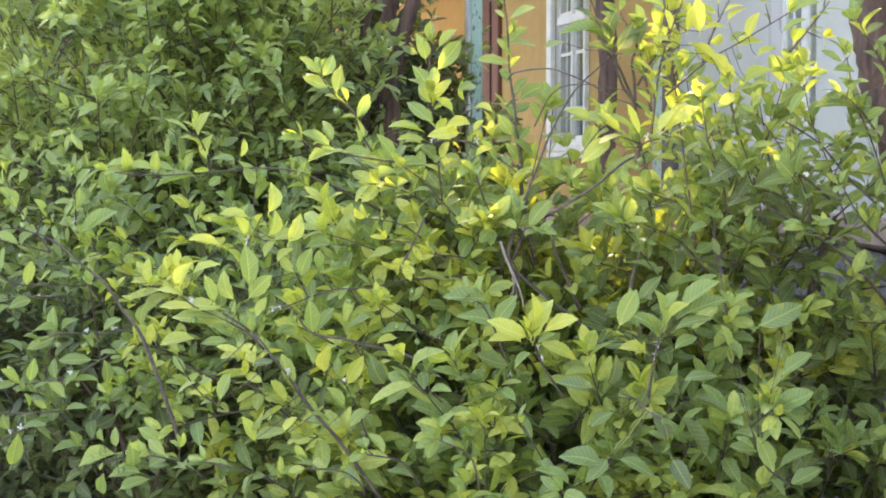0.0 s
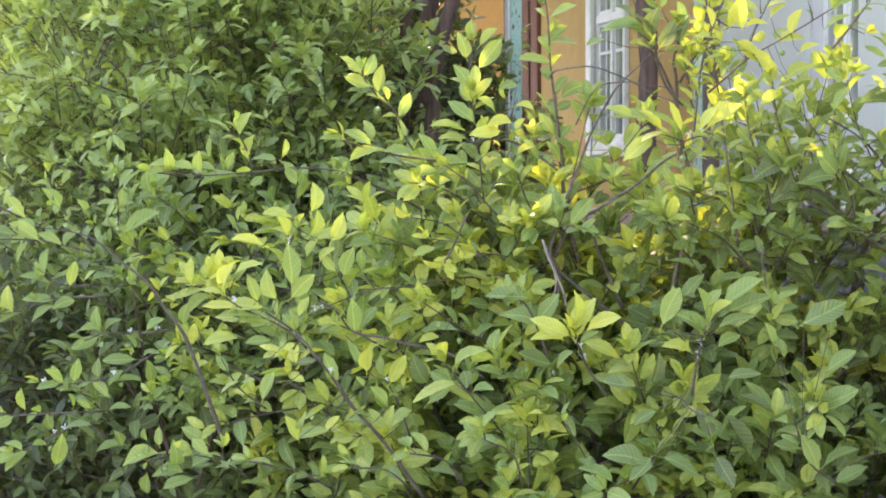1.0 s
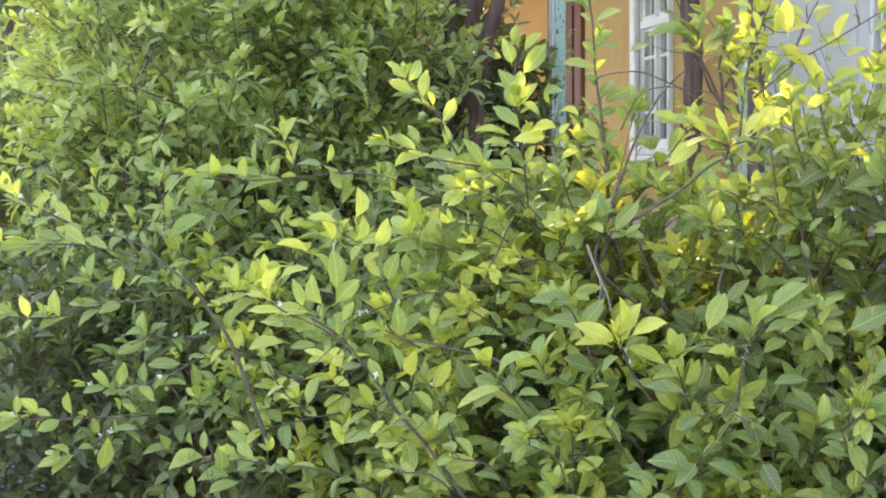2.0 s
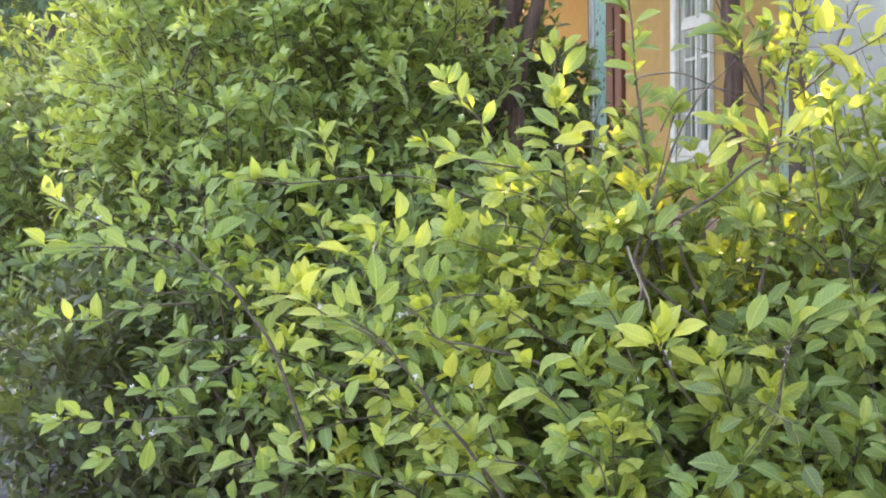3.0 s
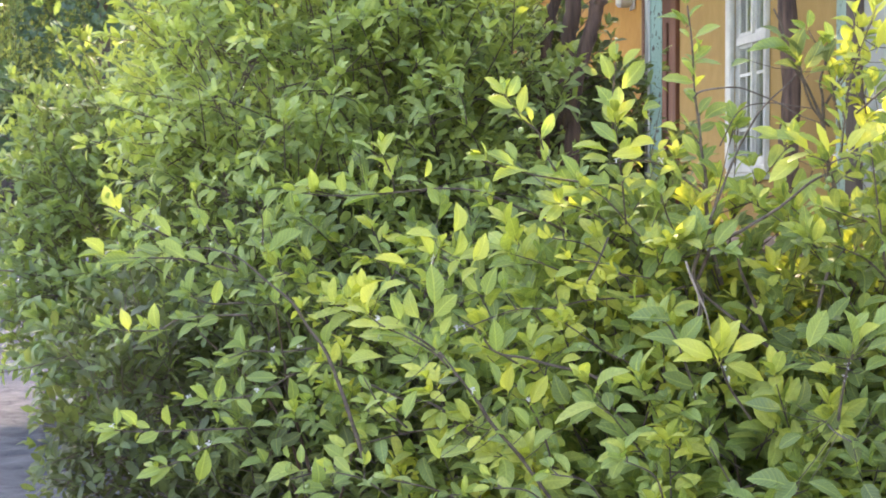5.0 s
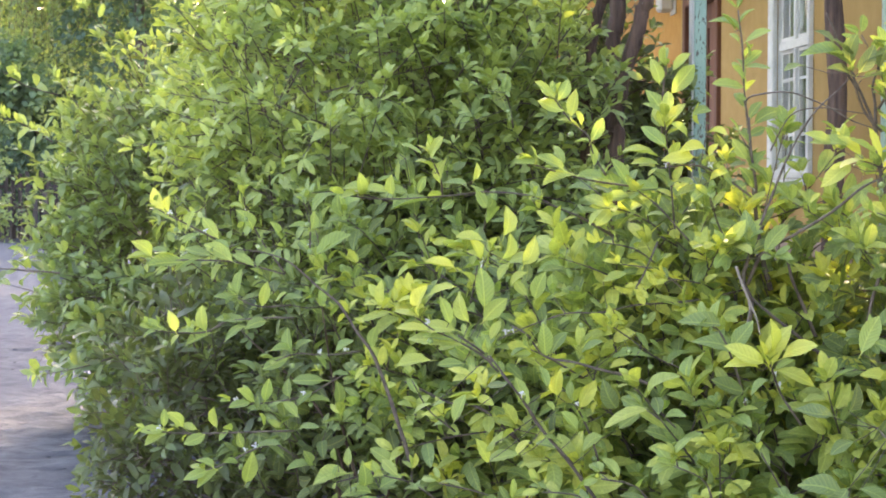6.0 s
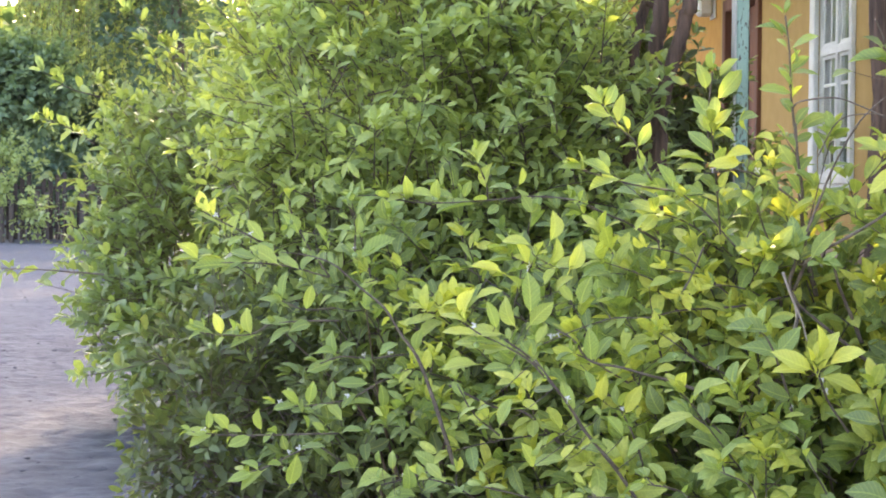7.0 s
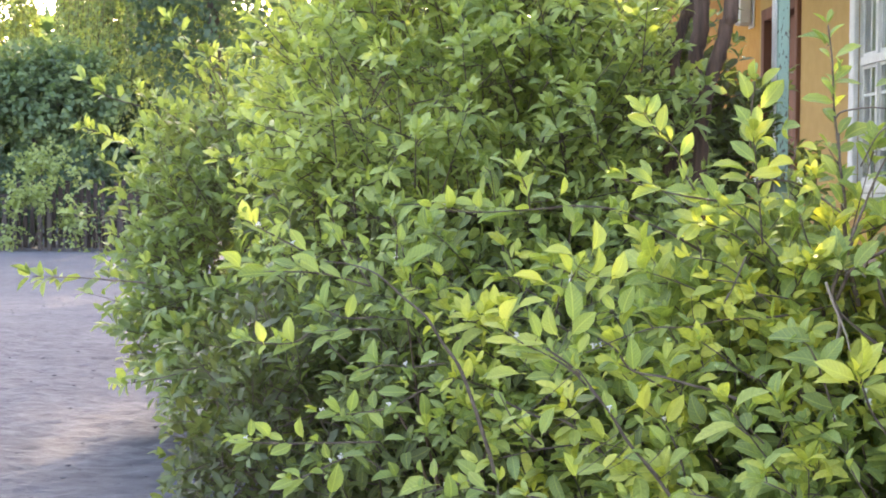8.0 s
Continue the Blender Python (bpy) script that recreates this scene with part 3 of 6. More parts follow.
def curtain(house, hole, x, za, zb):
    """A pleated net curtain."""
    bm = bmesh.new()
    n = 44
    rows = []
    for z in (za, zb):
        row = []
        for i in range(n + 1):
            y = hole[0] - 0.05 + (hole[1] - hole[0] + 0.1) * i / n
            row.append(bm.verts.new((x + 0.018 * math.sin(i * 1.7) + 0.008 * math.sin(i * 0.6), y, z)))
        rows.append(row)
    for i in range(n):
        bm.faces.new((rows[0][i], rows[0][i + 1], rows[1][i + 1], rows[1][i]))
    bmesh.ops.solidify(bm, geom=bm.faces[:], thickness=0.003)
    return link("curtain", bm, M_CURTAIN, house, "pale net curtain hanging in folds behind the glass")


def make_house():
    h = empty("house", (WALL_X, 0, 0), "single-storey limewashed house, ochre and pale blue, on a stone plinth", "house")
    h.location = (0, 0, 0)
    part("wall", wall_with_holes(SPLIT, 13.28, 0.98, EAVE, [WIN_A, DOOR]), M_YELLOW, h, "ochre yellow limewashed plaster wall")
    # same ochre wall, its porch shade painted into the colour
    part("wall", wall_with_holes(13.28, 21.0, 0.98, EAVE, []), M_YELLOW_SHADE, h, "ochre limewashed plaster wall, deepened to orange to stand for porch shade")
    part("wall", wall_with_holes(0.5, SPLIT, 1.10, EAVE, [WIN_B]), M_PALE, h, "pale blue limewashed plaster wall")
    part("wall", box_bm(WALL_X + WALL_T, 9.0, 0.5, 0.9, 0.3, EAVE), M_PALE, h)
    part("wall", box_bm(WALL_X + WALL_T, 9.0, 20.6, 21.0, 0.3, EAVE), M_YELLOW, h)
    part("wall", box_bm(8.6, 9.0, 0.9, 20.6, 0.3, EAVE), M_PALE, h)
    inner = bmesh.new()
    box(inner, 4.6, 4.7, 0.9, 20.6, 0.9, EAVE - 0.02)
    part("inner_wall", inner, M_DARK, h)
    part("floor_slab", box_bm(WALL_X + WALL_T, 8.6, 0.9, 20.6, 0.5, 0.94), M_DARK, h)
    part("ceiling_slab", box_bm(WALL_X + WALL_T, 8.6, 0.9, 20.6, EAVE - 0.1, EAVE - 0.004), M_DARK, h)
    # plinth core, ledge bands
    part("plinth", box_bm(WALL_X + 0.02, 8.9, 0.52, SPLIT, -0.1, 1.05), M_MORTAR, h, "rough mortar of the stone plinth")
    part("plinth", box_bm(WALL_X + 0.02, 8.9, SPLIT + 0.003, 20.98, -0.1, 0.94), M_MORTAR, h)
    part("plinth_band", box_bm(WALL_X - 0.055, WALL_X + 0.4, 0.48, SPLIT - 0.002, 1.052, 1.155, bevel=0.012), M_BAND, h, "dull pink plaster ledge")
    part("plinth_band", box_bm(WALL_X - 0.055, WALL_X + 0.4, SPLIT + 0.002, 21.02, 0.942, 1.03, bevel=0.012), M_BAND, h, "dull pink plaster ledge")
    # corner boards at the change of colour
    part("corner_board", box_bm(WALL_X - 0.022, WALL_X + 0.01, SPLIT + 0.182, SPLIT + 0.352, 1.032, EAVE - 0.02, bevel=0.006), M_MINT, h, "mint green painted board")
    part("corner_board", box_bm(WALL_X - 0.03, WALL_X + 0.01, SPLIT - 0.0, SPLIT + 0.178, 1.157, EAVE - 0.02, bevel=0.006), M_GREYBROWN, h, "grey-brown weathered board")
    # windows
    make_window(h, WIN_A, 0.014, 0.11, 2.155, (1.632, 1.955), M_WHITE)
    curtain(h, WIN_A, WALL_X + 0.17, 1.40, 2.9)
    make_window(h, WIN_B, 0.05, 0.0, 2.35, (1.712,), M_WHITE, True)
    curtain(h, WIN_B, WALL_X + 0.24, 1.45, 1.74)
    # door
    y0, y1, z0, z1 = DOOR
    door = part("door", box_bm(WALL_X + 0.06, WALL_X + 0.10, y0 + 0.09, y1 - 0.09, z0, z1 - 0.09), M_BROWN, h, "dark brown panelled wooden door")
    for a in ((y0 + 0.001, y0 + 0.088, z0, z1), (y1 - 0.088, y1 - 0.001, z0, z1), (y0 + 0.089, y1 - 0.089, z1 - 0.088, z1)):
        part("door_frame", box_bm(WALL_X - 0.03, WALL_X + 0.12, *a, bevel=0.006), M_BROWN, door)
    for a, b in ((y0 + 0.14, (y0 + y1) / 2 - 0.05), ((y0 + y1) / 2 + 0.05, y1 - 0.14)):
        for c, d in ((z0 + 0.1, z0 + 0.65), (z0 + 0.75, z0 + 1.5)):
            part("door_panel", box_bm(WALL_X + 0.045, WALL_X + 0.058, a, b, c, d, bevel=0.005), M_BROWN, door)
    part("door_step", box_bm(1.75, WALL_X - 0.06, y0 - 0.15, y1 + 0.15, -0.1, 0.62, bevel=0.02), M_STONE, h)
    part("door_step", box_bm(2.15, WALL_X - 0.06, y0 - 0.1, y1 + 0.1, 0.622, 0.90, bevel=0.02), M_STONE, h)
    # roof
    bm = bmesh.new()
    ex, rx, t = WALL_X - 0.32, 5.9, 0.08
    prof = [(ex, EAVE - 0.02), (rx, EAVE + 1.75), (9.4, EAVE - 0.02), (9.4, EAVE - 0.02 + t), (rx, EAVE + 1.75 + t), (ex, EAVE - 0.02 + t)]
    prof = [(x, z + 0.06) for x, z in prof]
    ends = [[bm.verts.new((x, y, z)) for x, z in prof] for y in (0.2, 21.3)]
    for i in range(6):
        j = (i + 1) % 6
        bm.faces.new((ends[0][i], ends[0][j], ends[1][j], ends[1][i]))
    for e in ends:
        for q in ((0, 1, 4, 5), (1, 2, 3, 4)):
            bm.faces.new([e[i] for i in q])
    bmesh.ops.recalc_face_normals(bm, faces=bm.faces[:])
    part("roof", bm, M_ROOF, h, "grey metal sheet roof")
    return h


HOUSE = make_house()


def make_wall_lamp():
    lamp = empty("wall_lamp", (WALL_X, 13.55, 2.78), "small white lamp box on a bracket on the ochre wall", "wall lamp")
    part("backplate", box_bm(-0.014, -0.002, -0.09, 0.09, -0.15, 0.15, bevel=0.003), M_WHITE, lamp)
    part("shade", box_bm(-0.13, -0.016, -0.075, 0.075, -0.13, 0.12, bevel=0.02), M_WHITE, lamp)
    part("conduit", tube(bmesh.new(), [Vector((-0.012, -0.02, 0.15)), Vector((-0.012, -0.3, 0.22)), Vector((-0.012, -0.34, 0.4))], 0.011, 0.011, 8), M_WHITE, lamp)
    return lamp


make_wall_lamp()


def make_post():
    p = empty("trellis_post", (1.735, 8.36, 0), "square trellis post in chipped mint green paint, one side white", "post")
    part("shaft", box_bm(-0.030, 0.030, -0.035, 0.035, 0.10, 3.12, bevel=0.006), M_MINT, p)
    part("edge_board", box_bm(-0.042, -0.0305, -0.040, 0.030, 0.10, 3.12, bevel=0.003), M_WHITE, p, "white painted edge board")
    part("base_block", box_bm(-0.12, 0.12, -0.12, 0.12, -0.1, 0.098, bevel=0.015), M_STONE, p)
    part("head_beam", box_bm(-0.06, WALL_X - 1.735 - 0.004, -0.05, 0.05, 3.122, 3.22, bevel=0.006), M_MINT, p)
    return p


make_post()


# ---- trees by the house: crooked dark stems, unseen crowns added above to shade ----
def make_tree(at, stems, crown, seed, label, leaf=0.085, count=60):
    t = empty("tree", at, label, "tree", "trees by the house")
    o = Vector(at)
    for pts, r0, r1 in stems:
        limb(t, [Vector(q) - o for q in pts], r0, r1, "trunk", M_TRUNK, 12, 0.16)
    f = Foliage(seed, leaf, 0.6)
    for c, rad in crown:
        f.blob(Vector(c) - o, rad, count, age_light=0.3, shell=0.25, length=(0.25, 0.5), leaves=(7, 12))
        top = stems[0][0][-1]
        limb(t, [Vector(top) - o, (Vector(top) + Vector(c)) / 2 - o + Vector((0, 0, 0.15)), Vector(c) - o], stems[0][2], 0.012, "branch", M_TRUNK)
    f.build(t, M_LEAF_BACK, "crown")
    return t


make_tree((2.2, 4.93, 0), [([(2.37, 4.85, -0.1), (2.34, 4.87, 0.7), (2.32, 4.87, 1.14), (2.3, 4.89, 1.35), (2.26, 4.9, 1.49), (2.23, 4.92, 1.62), (2.21, 4.93, 1.75), (2.21, 4.94, 1.93), (2.18, 4.94, 2.7)], 0.066, 0.05)],
          [((2.0, 5.2, 3.35), (0.5, 0.6, 0.35))], 31, "old tree with a thick brown furrowed trunk against the pale wall")
# its crown blobs are out of view, set to dapple the near shrub
make_tree((2.05, 7.2, 0), [([(2.0, 7.22, -0.1), (2.03, 7.2, 0.7), (2.05, 7.2, 1.4), (2.06, 7.2, 1.8), (2.04, 7.22, 2.3), (2.1, 7.2, 2.8)], 0.042, 0.035)],
          [((1.9, 9.4, 3.9), (0.7, 0.9, 0.5)), ((2.0, 10.7, 3.9), (0.55, 0.7, 0.35)), ((2.0, 10.5, 3.8), (0.5, 0.6, 0.3)), ((2.0, 8.0, 3.6), (0.5, 0.7, 0.35))], 32, "straight dark brown tree trunk close to the ochre wall", count=36)
# its crown blobs are out of view, set to shade shrubs and wall
make_tree((1.2, 7.3, 0), [([(1, 7.3, -0.1), (1.15, 7.25, 1.41), (1.15, 7.26, 1.59), (1.18, 7.26, 1.79), (1.24, 7.27, 1.97), (1.26, 7.27, 2.08), (1.28, 7.27, 2.17), (1.28, 7.4, 3)], 0.033, 0.027),
                          ([(0.98, 7.5, -0.1), (1.06, 7.45, 1.4), (1.06, 7.46, 1.64), (1.07, 7.47, 1.83), (1.09, 7.47, 2), (1.13, 7.48, 2.14), (1.14, 7.48, 2.19), (1.12, 7.55, 3)], 0.028, 0.022),
                          ([(1.15, 7.9, -0.1), (1.22, 7.85, 1.41), (1.23, 7.86, 1.73), (1.24, 7.87, 1.98), (1.26, 7.87, 2.24), (1.2, 8, 3.2)], 0.038, 0.033)],
          [((1.0, 8.1, 3.7), (0.8, 0.8, 0.6)), ((-0.35, 9.6, 3.75), (0.5, 0.6, 0.3)), ((1.15, 11.3, 3.8), (0.9, 0.9, 0.45)), ((1.85, 12.4, 3.45), (0.8, 1.7, 0.4)), ((1.6, 14.6, 3.4), (0.9, 1.2, 0.4))], 33, "three crooked dark stems of one old tree among the shrubs", count=240)


# ---- shrubs ----
def make_shrub(at, label, blobs, seed, material, leaf, slim, limbs, sprays=(), single=None, outer=(), group="shrubs along the house"):
    s = empty("shrub", at, label, "shrub", group)
    o = Vector(at)
    f = Foliage(seed, leaf, slim, (-0.06, -0.12, 0), FINE if single else PLAIN)
    for b in blobs:
        c, rad, count, age_light = b[:4]
        f.blob(Vector(c) - o, rad, count, age_light, **(b[4] if len(b) > 4 else {}))
    for c, rad, count, age_light in outer:
        f.sprays_on(Vector(c) - o, rad, count, age_light)
    for pts, r0, r1 in limbs:
        bent = [Vector(q) - o for q in pts]
        for q in bent[1:-1]:
            q += Vector(f.rng.normal(0, 0.011, 3))
        limb(s, bent, r0 * 0.38, r1 * 0.28)
        if len(pts) > 3:
            f.spray(catmull(bent[2:], 4), 16, 2, 1.0, 0.32, 0.001)
    for pts, leaves, tip, size, age_light, rad in sprays:
        f.spray([p - o for p in catmull(pts, 5)], leaves, tip, size, age_light, rad)
    FOLIAGE[s.name] = f
    if not single:
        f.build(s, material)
    return s


def stems_to(at, ends, r0=0.018, r1=0.007, seed=1):
    """Limbs that rise from the foot of a shrub to the given ends."""
    rng = random.Random(seed)
    out = []
    for e in ends:
        a, b = Vector(at), Vector(e)
        a = a + Vector((rng.uniform(-0.15, 0.15), rng.uniform(-0.15, 0.15), -0.05))
        m = a.lerp(b, 0.5) + Vector((rng.uniform(-0.1, 0.1), rng.uniform(-0.1, 0.1), 0.12))
        out.append(([a, m, b], r0, r1))
    return out


def ring(c, rad, n, seed):
    rng = random.Random(seed)
    return [(c[0] + rad[0] * 0.75 * math.cos(i * 2.4), c[1] + rad[1] * 0.75 * math.sin(i * 2.4), c[2] + rad[2] * rng.uniform(0.0, 0.7)) for i in range(n)]


TALL_SPRAYS = [
    ([(-1.07, 6.97, 1.01), (-1.28, 6.92, 1.03), (-1.49, 6.86, 1.04)], 11, 5, 1.15, 0.25, 0.0035),
    ([(-0.80, 6.86, 0.71), (-0.97, 6.8, 0.66), (-1.11, 6.74, 0.64)], 9, 5, 1.15, 0.25, 0.0035),
]
LANE_SPRAYS = [
    ([(-1, 9.61, 2.06), (-1.17, 9.55, 2.14), (-1.27, 9.5, 2.26)], 6, 4, 1.0, 0.3, 0.0035),
    ([(-1.49, 9.91, 1.83), (-1.67, 9.86, 1.88), (-1.78, 9.81, 1.96)], 6, 4, 1.2, 0.35, 0.0035),
    # sunlight on this spray is put into its yellow leaf colour
    ([(-1.52, 9.91, 1.57), (-1.68, 9.86, 1.67), (-1.80, 9.8, 1.70)], 20, 8, 0.85, 0.95, 0.0035),
]
# near shrubs
near = make_shrub((1.5, 5.4, 0), "young fruit shrub with fresh bright green leaves beside the house",
                  [((1.57, 5.5, 0.40), (0.86, 0.50, 0.62), 370, 0.32), ((1.03, 5.65, 0.46), (0.54, 0.42, 0.60), 220, 0.28), ((2.1, 5.24, 0.34), (0.44, 0.52, 0.50), 90, 0.2),
                   ((1.86, 5.24, 0.92), (0.45, 0.36, 0.40), 120, 0.14), ((1.03, 5.4, 1.04), (0.32, 0.28, 0.28), 60, 0.2)],
                  11, M_LEAF, 0.099, 0.42, stems_to((1.5, 5.4, 0), ring((1.5, 5.3, 0.55), (0.86, 0.6, 0.62), 9, 2)), (), 36,
                  [((1.57, 5.45, 0.44), (0.9, 0.55, 0.66), 62, 0.55), ((1.03, 5.55, 0.52), (0.58, 0.48, 0.64), 36, 0.55), ((2.05, 5.15, 0.34), (0.46, 0.58, 0.56), 18, 0.4),
                   ((1.86, 5.15, 0.98), (0.48, 0.4, 0.44), 26, 0.32), ((1.03, 5.35, 1.1), (0.36, 0.3, 0.32), 14, 0.4), ((1.75, 4.95, 0.35), (0.6, 0.5, 0.5), 24, 0.36), ((1.2, 5.05, 0.3), (0.6, 0.5, 0.45), 24, 0.5)])
# the left blob's low leaf tone stands for shade behind the sprays
left = make_shrub((0.18, 6.2, 0), "young fruit shrub with long sprays of bright green leaves",
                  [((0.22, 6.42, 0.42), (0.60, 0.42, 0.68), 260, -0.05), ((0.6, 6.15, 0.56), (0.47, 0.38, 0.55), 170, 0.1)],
                  12, M_LEAF, 0.088, 0.41, stems_to((0.18, 6.2, 0), ring((0.18, 6.2, 0.55), (0.7, 0.5, 0.7), 8, 3)), (), 180,
                  [((0.27, 6.3, 0.48), (0.62, 0.48, 0.74), 14, 0.2), ((0.6, 6.05, 0.64), (0.5, 0.42, 0.62), 30, 0.42)])
bough(left, [(0.21, 5.40, 0.50), (0.18, 5.39, 0.60), (0.13, 5.38, 0.75), (0.09, 5.37, 0.85), (0.04, 5.36, 0.92), (-0.01, 5.34, 1.00), (-0.08, 5.33, 1.06), (-0.16, 5.32, 1.13), (-0.24, 5.31, 1.16), (-0.32, 5.30, 1.17)], 0.0075, 0.0012)
bough(near, [(0.89, 4.90, 0.79), (0.79, 4.89, 0.83), (0.71, 4.88, 0.85), (0.64, 4.88, 0.87), (0.55, 4.87, 0.89), (0.50, 4.86, 0.95), (0.45, 4.85, 0.98)], 0.0050, 0.0022)
bough(near, [(0.75, 4.90, 0.41), (0.63, 4.87, 0.58), (0.54, 4.84, 0.69), (0.48, 4.81, 0.78), (0.38, 4.78, 0.90), (0.30, 4.75, 0.96)], 0.0055, 0.0028)
bough(near, [(1.46, 5.00, 0.83), (1.36, 4.98, 0.88), (1.28, 4.96, 0.94), (1.20, 4.94, 1.00), (1.14, 4.92, 1.05), (1.11, 4.90, 1.10)], 0.0060, 0.0035)
bough(near, [(1.15, 5.00, 0.93), (1.16, 4.99, 1.03), (1.13, 4.97, 1.10), (1.16, 4.96, 1.20), (1.18, 4.95, 1.25)], 0.0065, 0.0060)
bough(near, [(1.35, 5.00, 0.93), (1.30, 4.97, 1.03), (1.26, 4.93, 1.10), (1.24, 4.90, 1.15)], 0.0060, 0.0040)
bough(near, [(1.47, 4.90, 0.97), (1.48, 4.90, 1.03), (1.51, 4.90, 1.13)], 0.0060, 0.0050)
bough(near, [(1.15, 5.00, 1.08), (1.18, 4.94, 1.17), (1.26, 4.88, 1.23), (1.34, 4.82, 1.29), (1.41, 4.76, 1.36), (1.46, 4.70, 1.39)], 0.0060, 0.0030)
bough(near, [(2.14, 5.20, 0.93), (2.15, 5.17, 1.04), (2.16, 5.13, 1.11), (2.18, 5.10, 1.19)], 0.0110, 0.0070)
bough(near, [(2.17, 4.70, 0.96), (2.08, 4.65, 1.04), (1.97, 4.60, 1.12), (1.82, 4.55, 1.20), (1.72, 4.50, 1.25)], 0.0050, 0.0030)
bough(near, [(2.12, 4.60, 1.22), (2.00, 4.57, 1.31), (1.89, 4.53, 1.41), (1.78, 4.50, 1.47)], 0.0040, 0.0025)
bough(near, [(1.27, 5.20, 1.05), (1.24, 5.19, 1.15), (1.22, 5.17, 1.24), (1.21, 5.16, 1.31), (1.21, 5.15, 1.36), (1.19, 5.13, 1.46), (1.18, 5.12, 1.56)], 0.0085, 0.0028)
bough(near, [(1.48, 4.75, 1.31), (1.44, 4.72, 1.42), (1.42, 4.69, 1.51), (1.37, 4.65, 1.60), (1.33, 4.62, 1.66)], 0.0065, 0.0030)
bough(near, [(1.43, 4.72, 1.51), (1.42, 4.70, 1.59), (1.41, 4.69, 1.63), (1.42, 4.67, 1.68), (1.44, 4.65, 1.75)], 0.0050, 0.0020)
bough(near, [(1.38, 4.72, 1.62), (1.33, 4.70, 1.69), (1.30, 4.67, 1.77), (1.27, 4.65, 1.82)], 0.0040, 0.0020)
bough(left, [(0.62, 5.50, 0.49), (0.44, 5.47, 0.66), (0.33, 5.43, 0.69), (0.19, 5.40, 0.76)], 0.0050, 0.0030)
bough(near, [(0.98, 5.50, 1.05), (0.86, 5.40, 1.18), (0.74, 5.30, 1.25)], 0.0060, 0.0040)
# leaf tones near 1 paint sunlit leaves into the colour, not only young ones
twig(near, 3.5, [(0.74, 5.00, 1.39), (0.70, 4.98, 1.45), (0.68, 4.95, 1.50), (0.63, 4.93, 1.54), (0.58, 4.90, 1.60)],
     [(0.609, 4.914, 1.568, -0.075, 0.003, 0.029, 0.58, 0.6), (0.580, 4.900, 1.602, -0.063, -0.044, 0.045, 0.57, 0.5), (0.588, 4.902, 1.598, 0.031, 0.015, 0.060, 0.49, 0.6), (0.581, 4.900, 1.614, -0.010, 0.002, 0.039, 0.53, 0.5), (0.630, 4.922, 1.555, 0.010, -0.013, 0.075, 0.62, 0.6), (0.656, 4.939, 1.521, -0.061, -0.008, 0.024, 0.63, 0.3), (0.659, 4.938, 1.529, -0.022, -0.024, 0.042, 0.63, 0.5), (0.691, 4.959, 1.486, 0.032, -0.007, 0.066, 0.49, 0.5), (0.694, 4.961, 1.482, -0.050, 0.009, 0.001, 0.52, 0.3), (0.700, 4.985, 1.418, -0.006, -0.001, 0.064, 0.49, 0.6)])
twig(near, 3.5, [(0.81, 5.00, 1.36), (0.73, 4.98, 1.37), (0.67, 4.95, 1.38), (0.59, 4.93, 1.40), (0.52, 4.90, 1.42)],
     [(0.532, 4.903, 1.416, -0.072, -0.013, 0.008, 0.61, 0.4), (0.516, 4.900, 1.419, -0.007, -0.030, 0.054, 0.64, 0.4), (0.606, 4.930, 1.403, -0.079, -0.031, 0.040, 0.58, 0.5), (0.639, 4.940, 1.387, -0.093, -0.042, -0.026, 0.51, 0.5), (0.732, 4.975, 1.378, -0.082, -0.015, 0.009, 0.53, 0.5), (0.801, 4.997, 1.361, -0.050, -0.011, 0.077, 0.59, 0.6), (0.809, 5.000, 1.326, -0.075, -0.009, 0.001, 0.50, 0.7), (0.891, 5.000, 1.352, -0.090, -0.005, -0.004, 0.46, 0.5), (0.775, 4.991, 1.313, 0.090, 0.004, -0.025, 0.42, 0.3)])
twig(near, 3.5, [(0.82, 5.40, 1.19), (0.75, 5.39, 1.25), (0.66, 5.38, 1.29), (0.56, 5.36, 1.33), (0.43, 5.35, 1.34), (0.33, 5.34, 1.33), (0.19, 5.33, 1.32), (0.09, 5.31, 1.32), (0.01, 5.30, 1.33)],
     [(0.077, 5.310, 1.333, -0.084, -0.040, -0.012, 0.65, 0.5), (0.076, 5.310, 1.330, -0.080, -0.029, 0.018, 0.60, 0.4), (0.056, 5.307, 1.337, -0.010, -0.048, 0.064, 0.63, 0.7), (0.136, 5.318, 1.336, -0.075, 0.013, 0.011, 0.59, 0.5), (0.149, 5.319, 1.335, -0.005, -0.038, 0.056, 0.58, 0.6), (0.195, 5.325, 1.332, -0.067, 0.011, 0.014, 0.57, 0.5), (0.212, 5.327, 1.331, -0.010, -0.049, 0.051, 0.38, 0.5), (0.229, 5.328, 1.335, 0.020, -0.009, 0.051, 0.39, 0.6), (0.262, 5.331, 1.314, -0.119, -0.010, -0.029, 0.44, 0.3), (0.374, 5.343, 1.343, -0.075, 0.017, 0.021, 0.59, 0.3)],
     also=[(0.400, 5.346, 1.346, 0.033, -0.006, -0.055, 0.58, 0.7), (0.331, 5.337, 1.313, -0.037, -0.042, -0.024, 0.53, 0.5), (0.547, 5.362, 1.327, -0.004, 0.003, 0.051, 0.38, 0.3), (0.417, 5.348, 1.303, -0.036, 0.015, 0.060, 0.47, 0.3)])
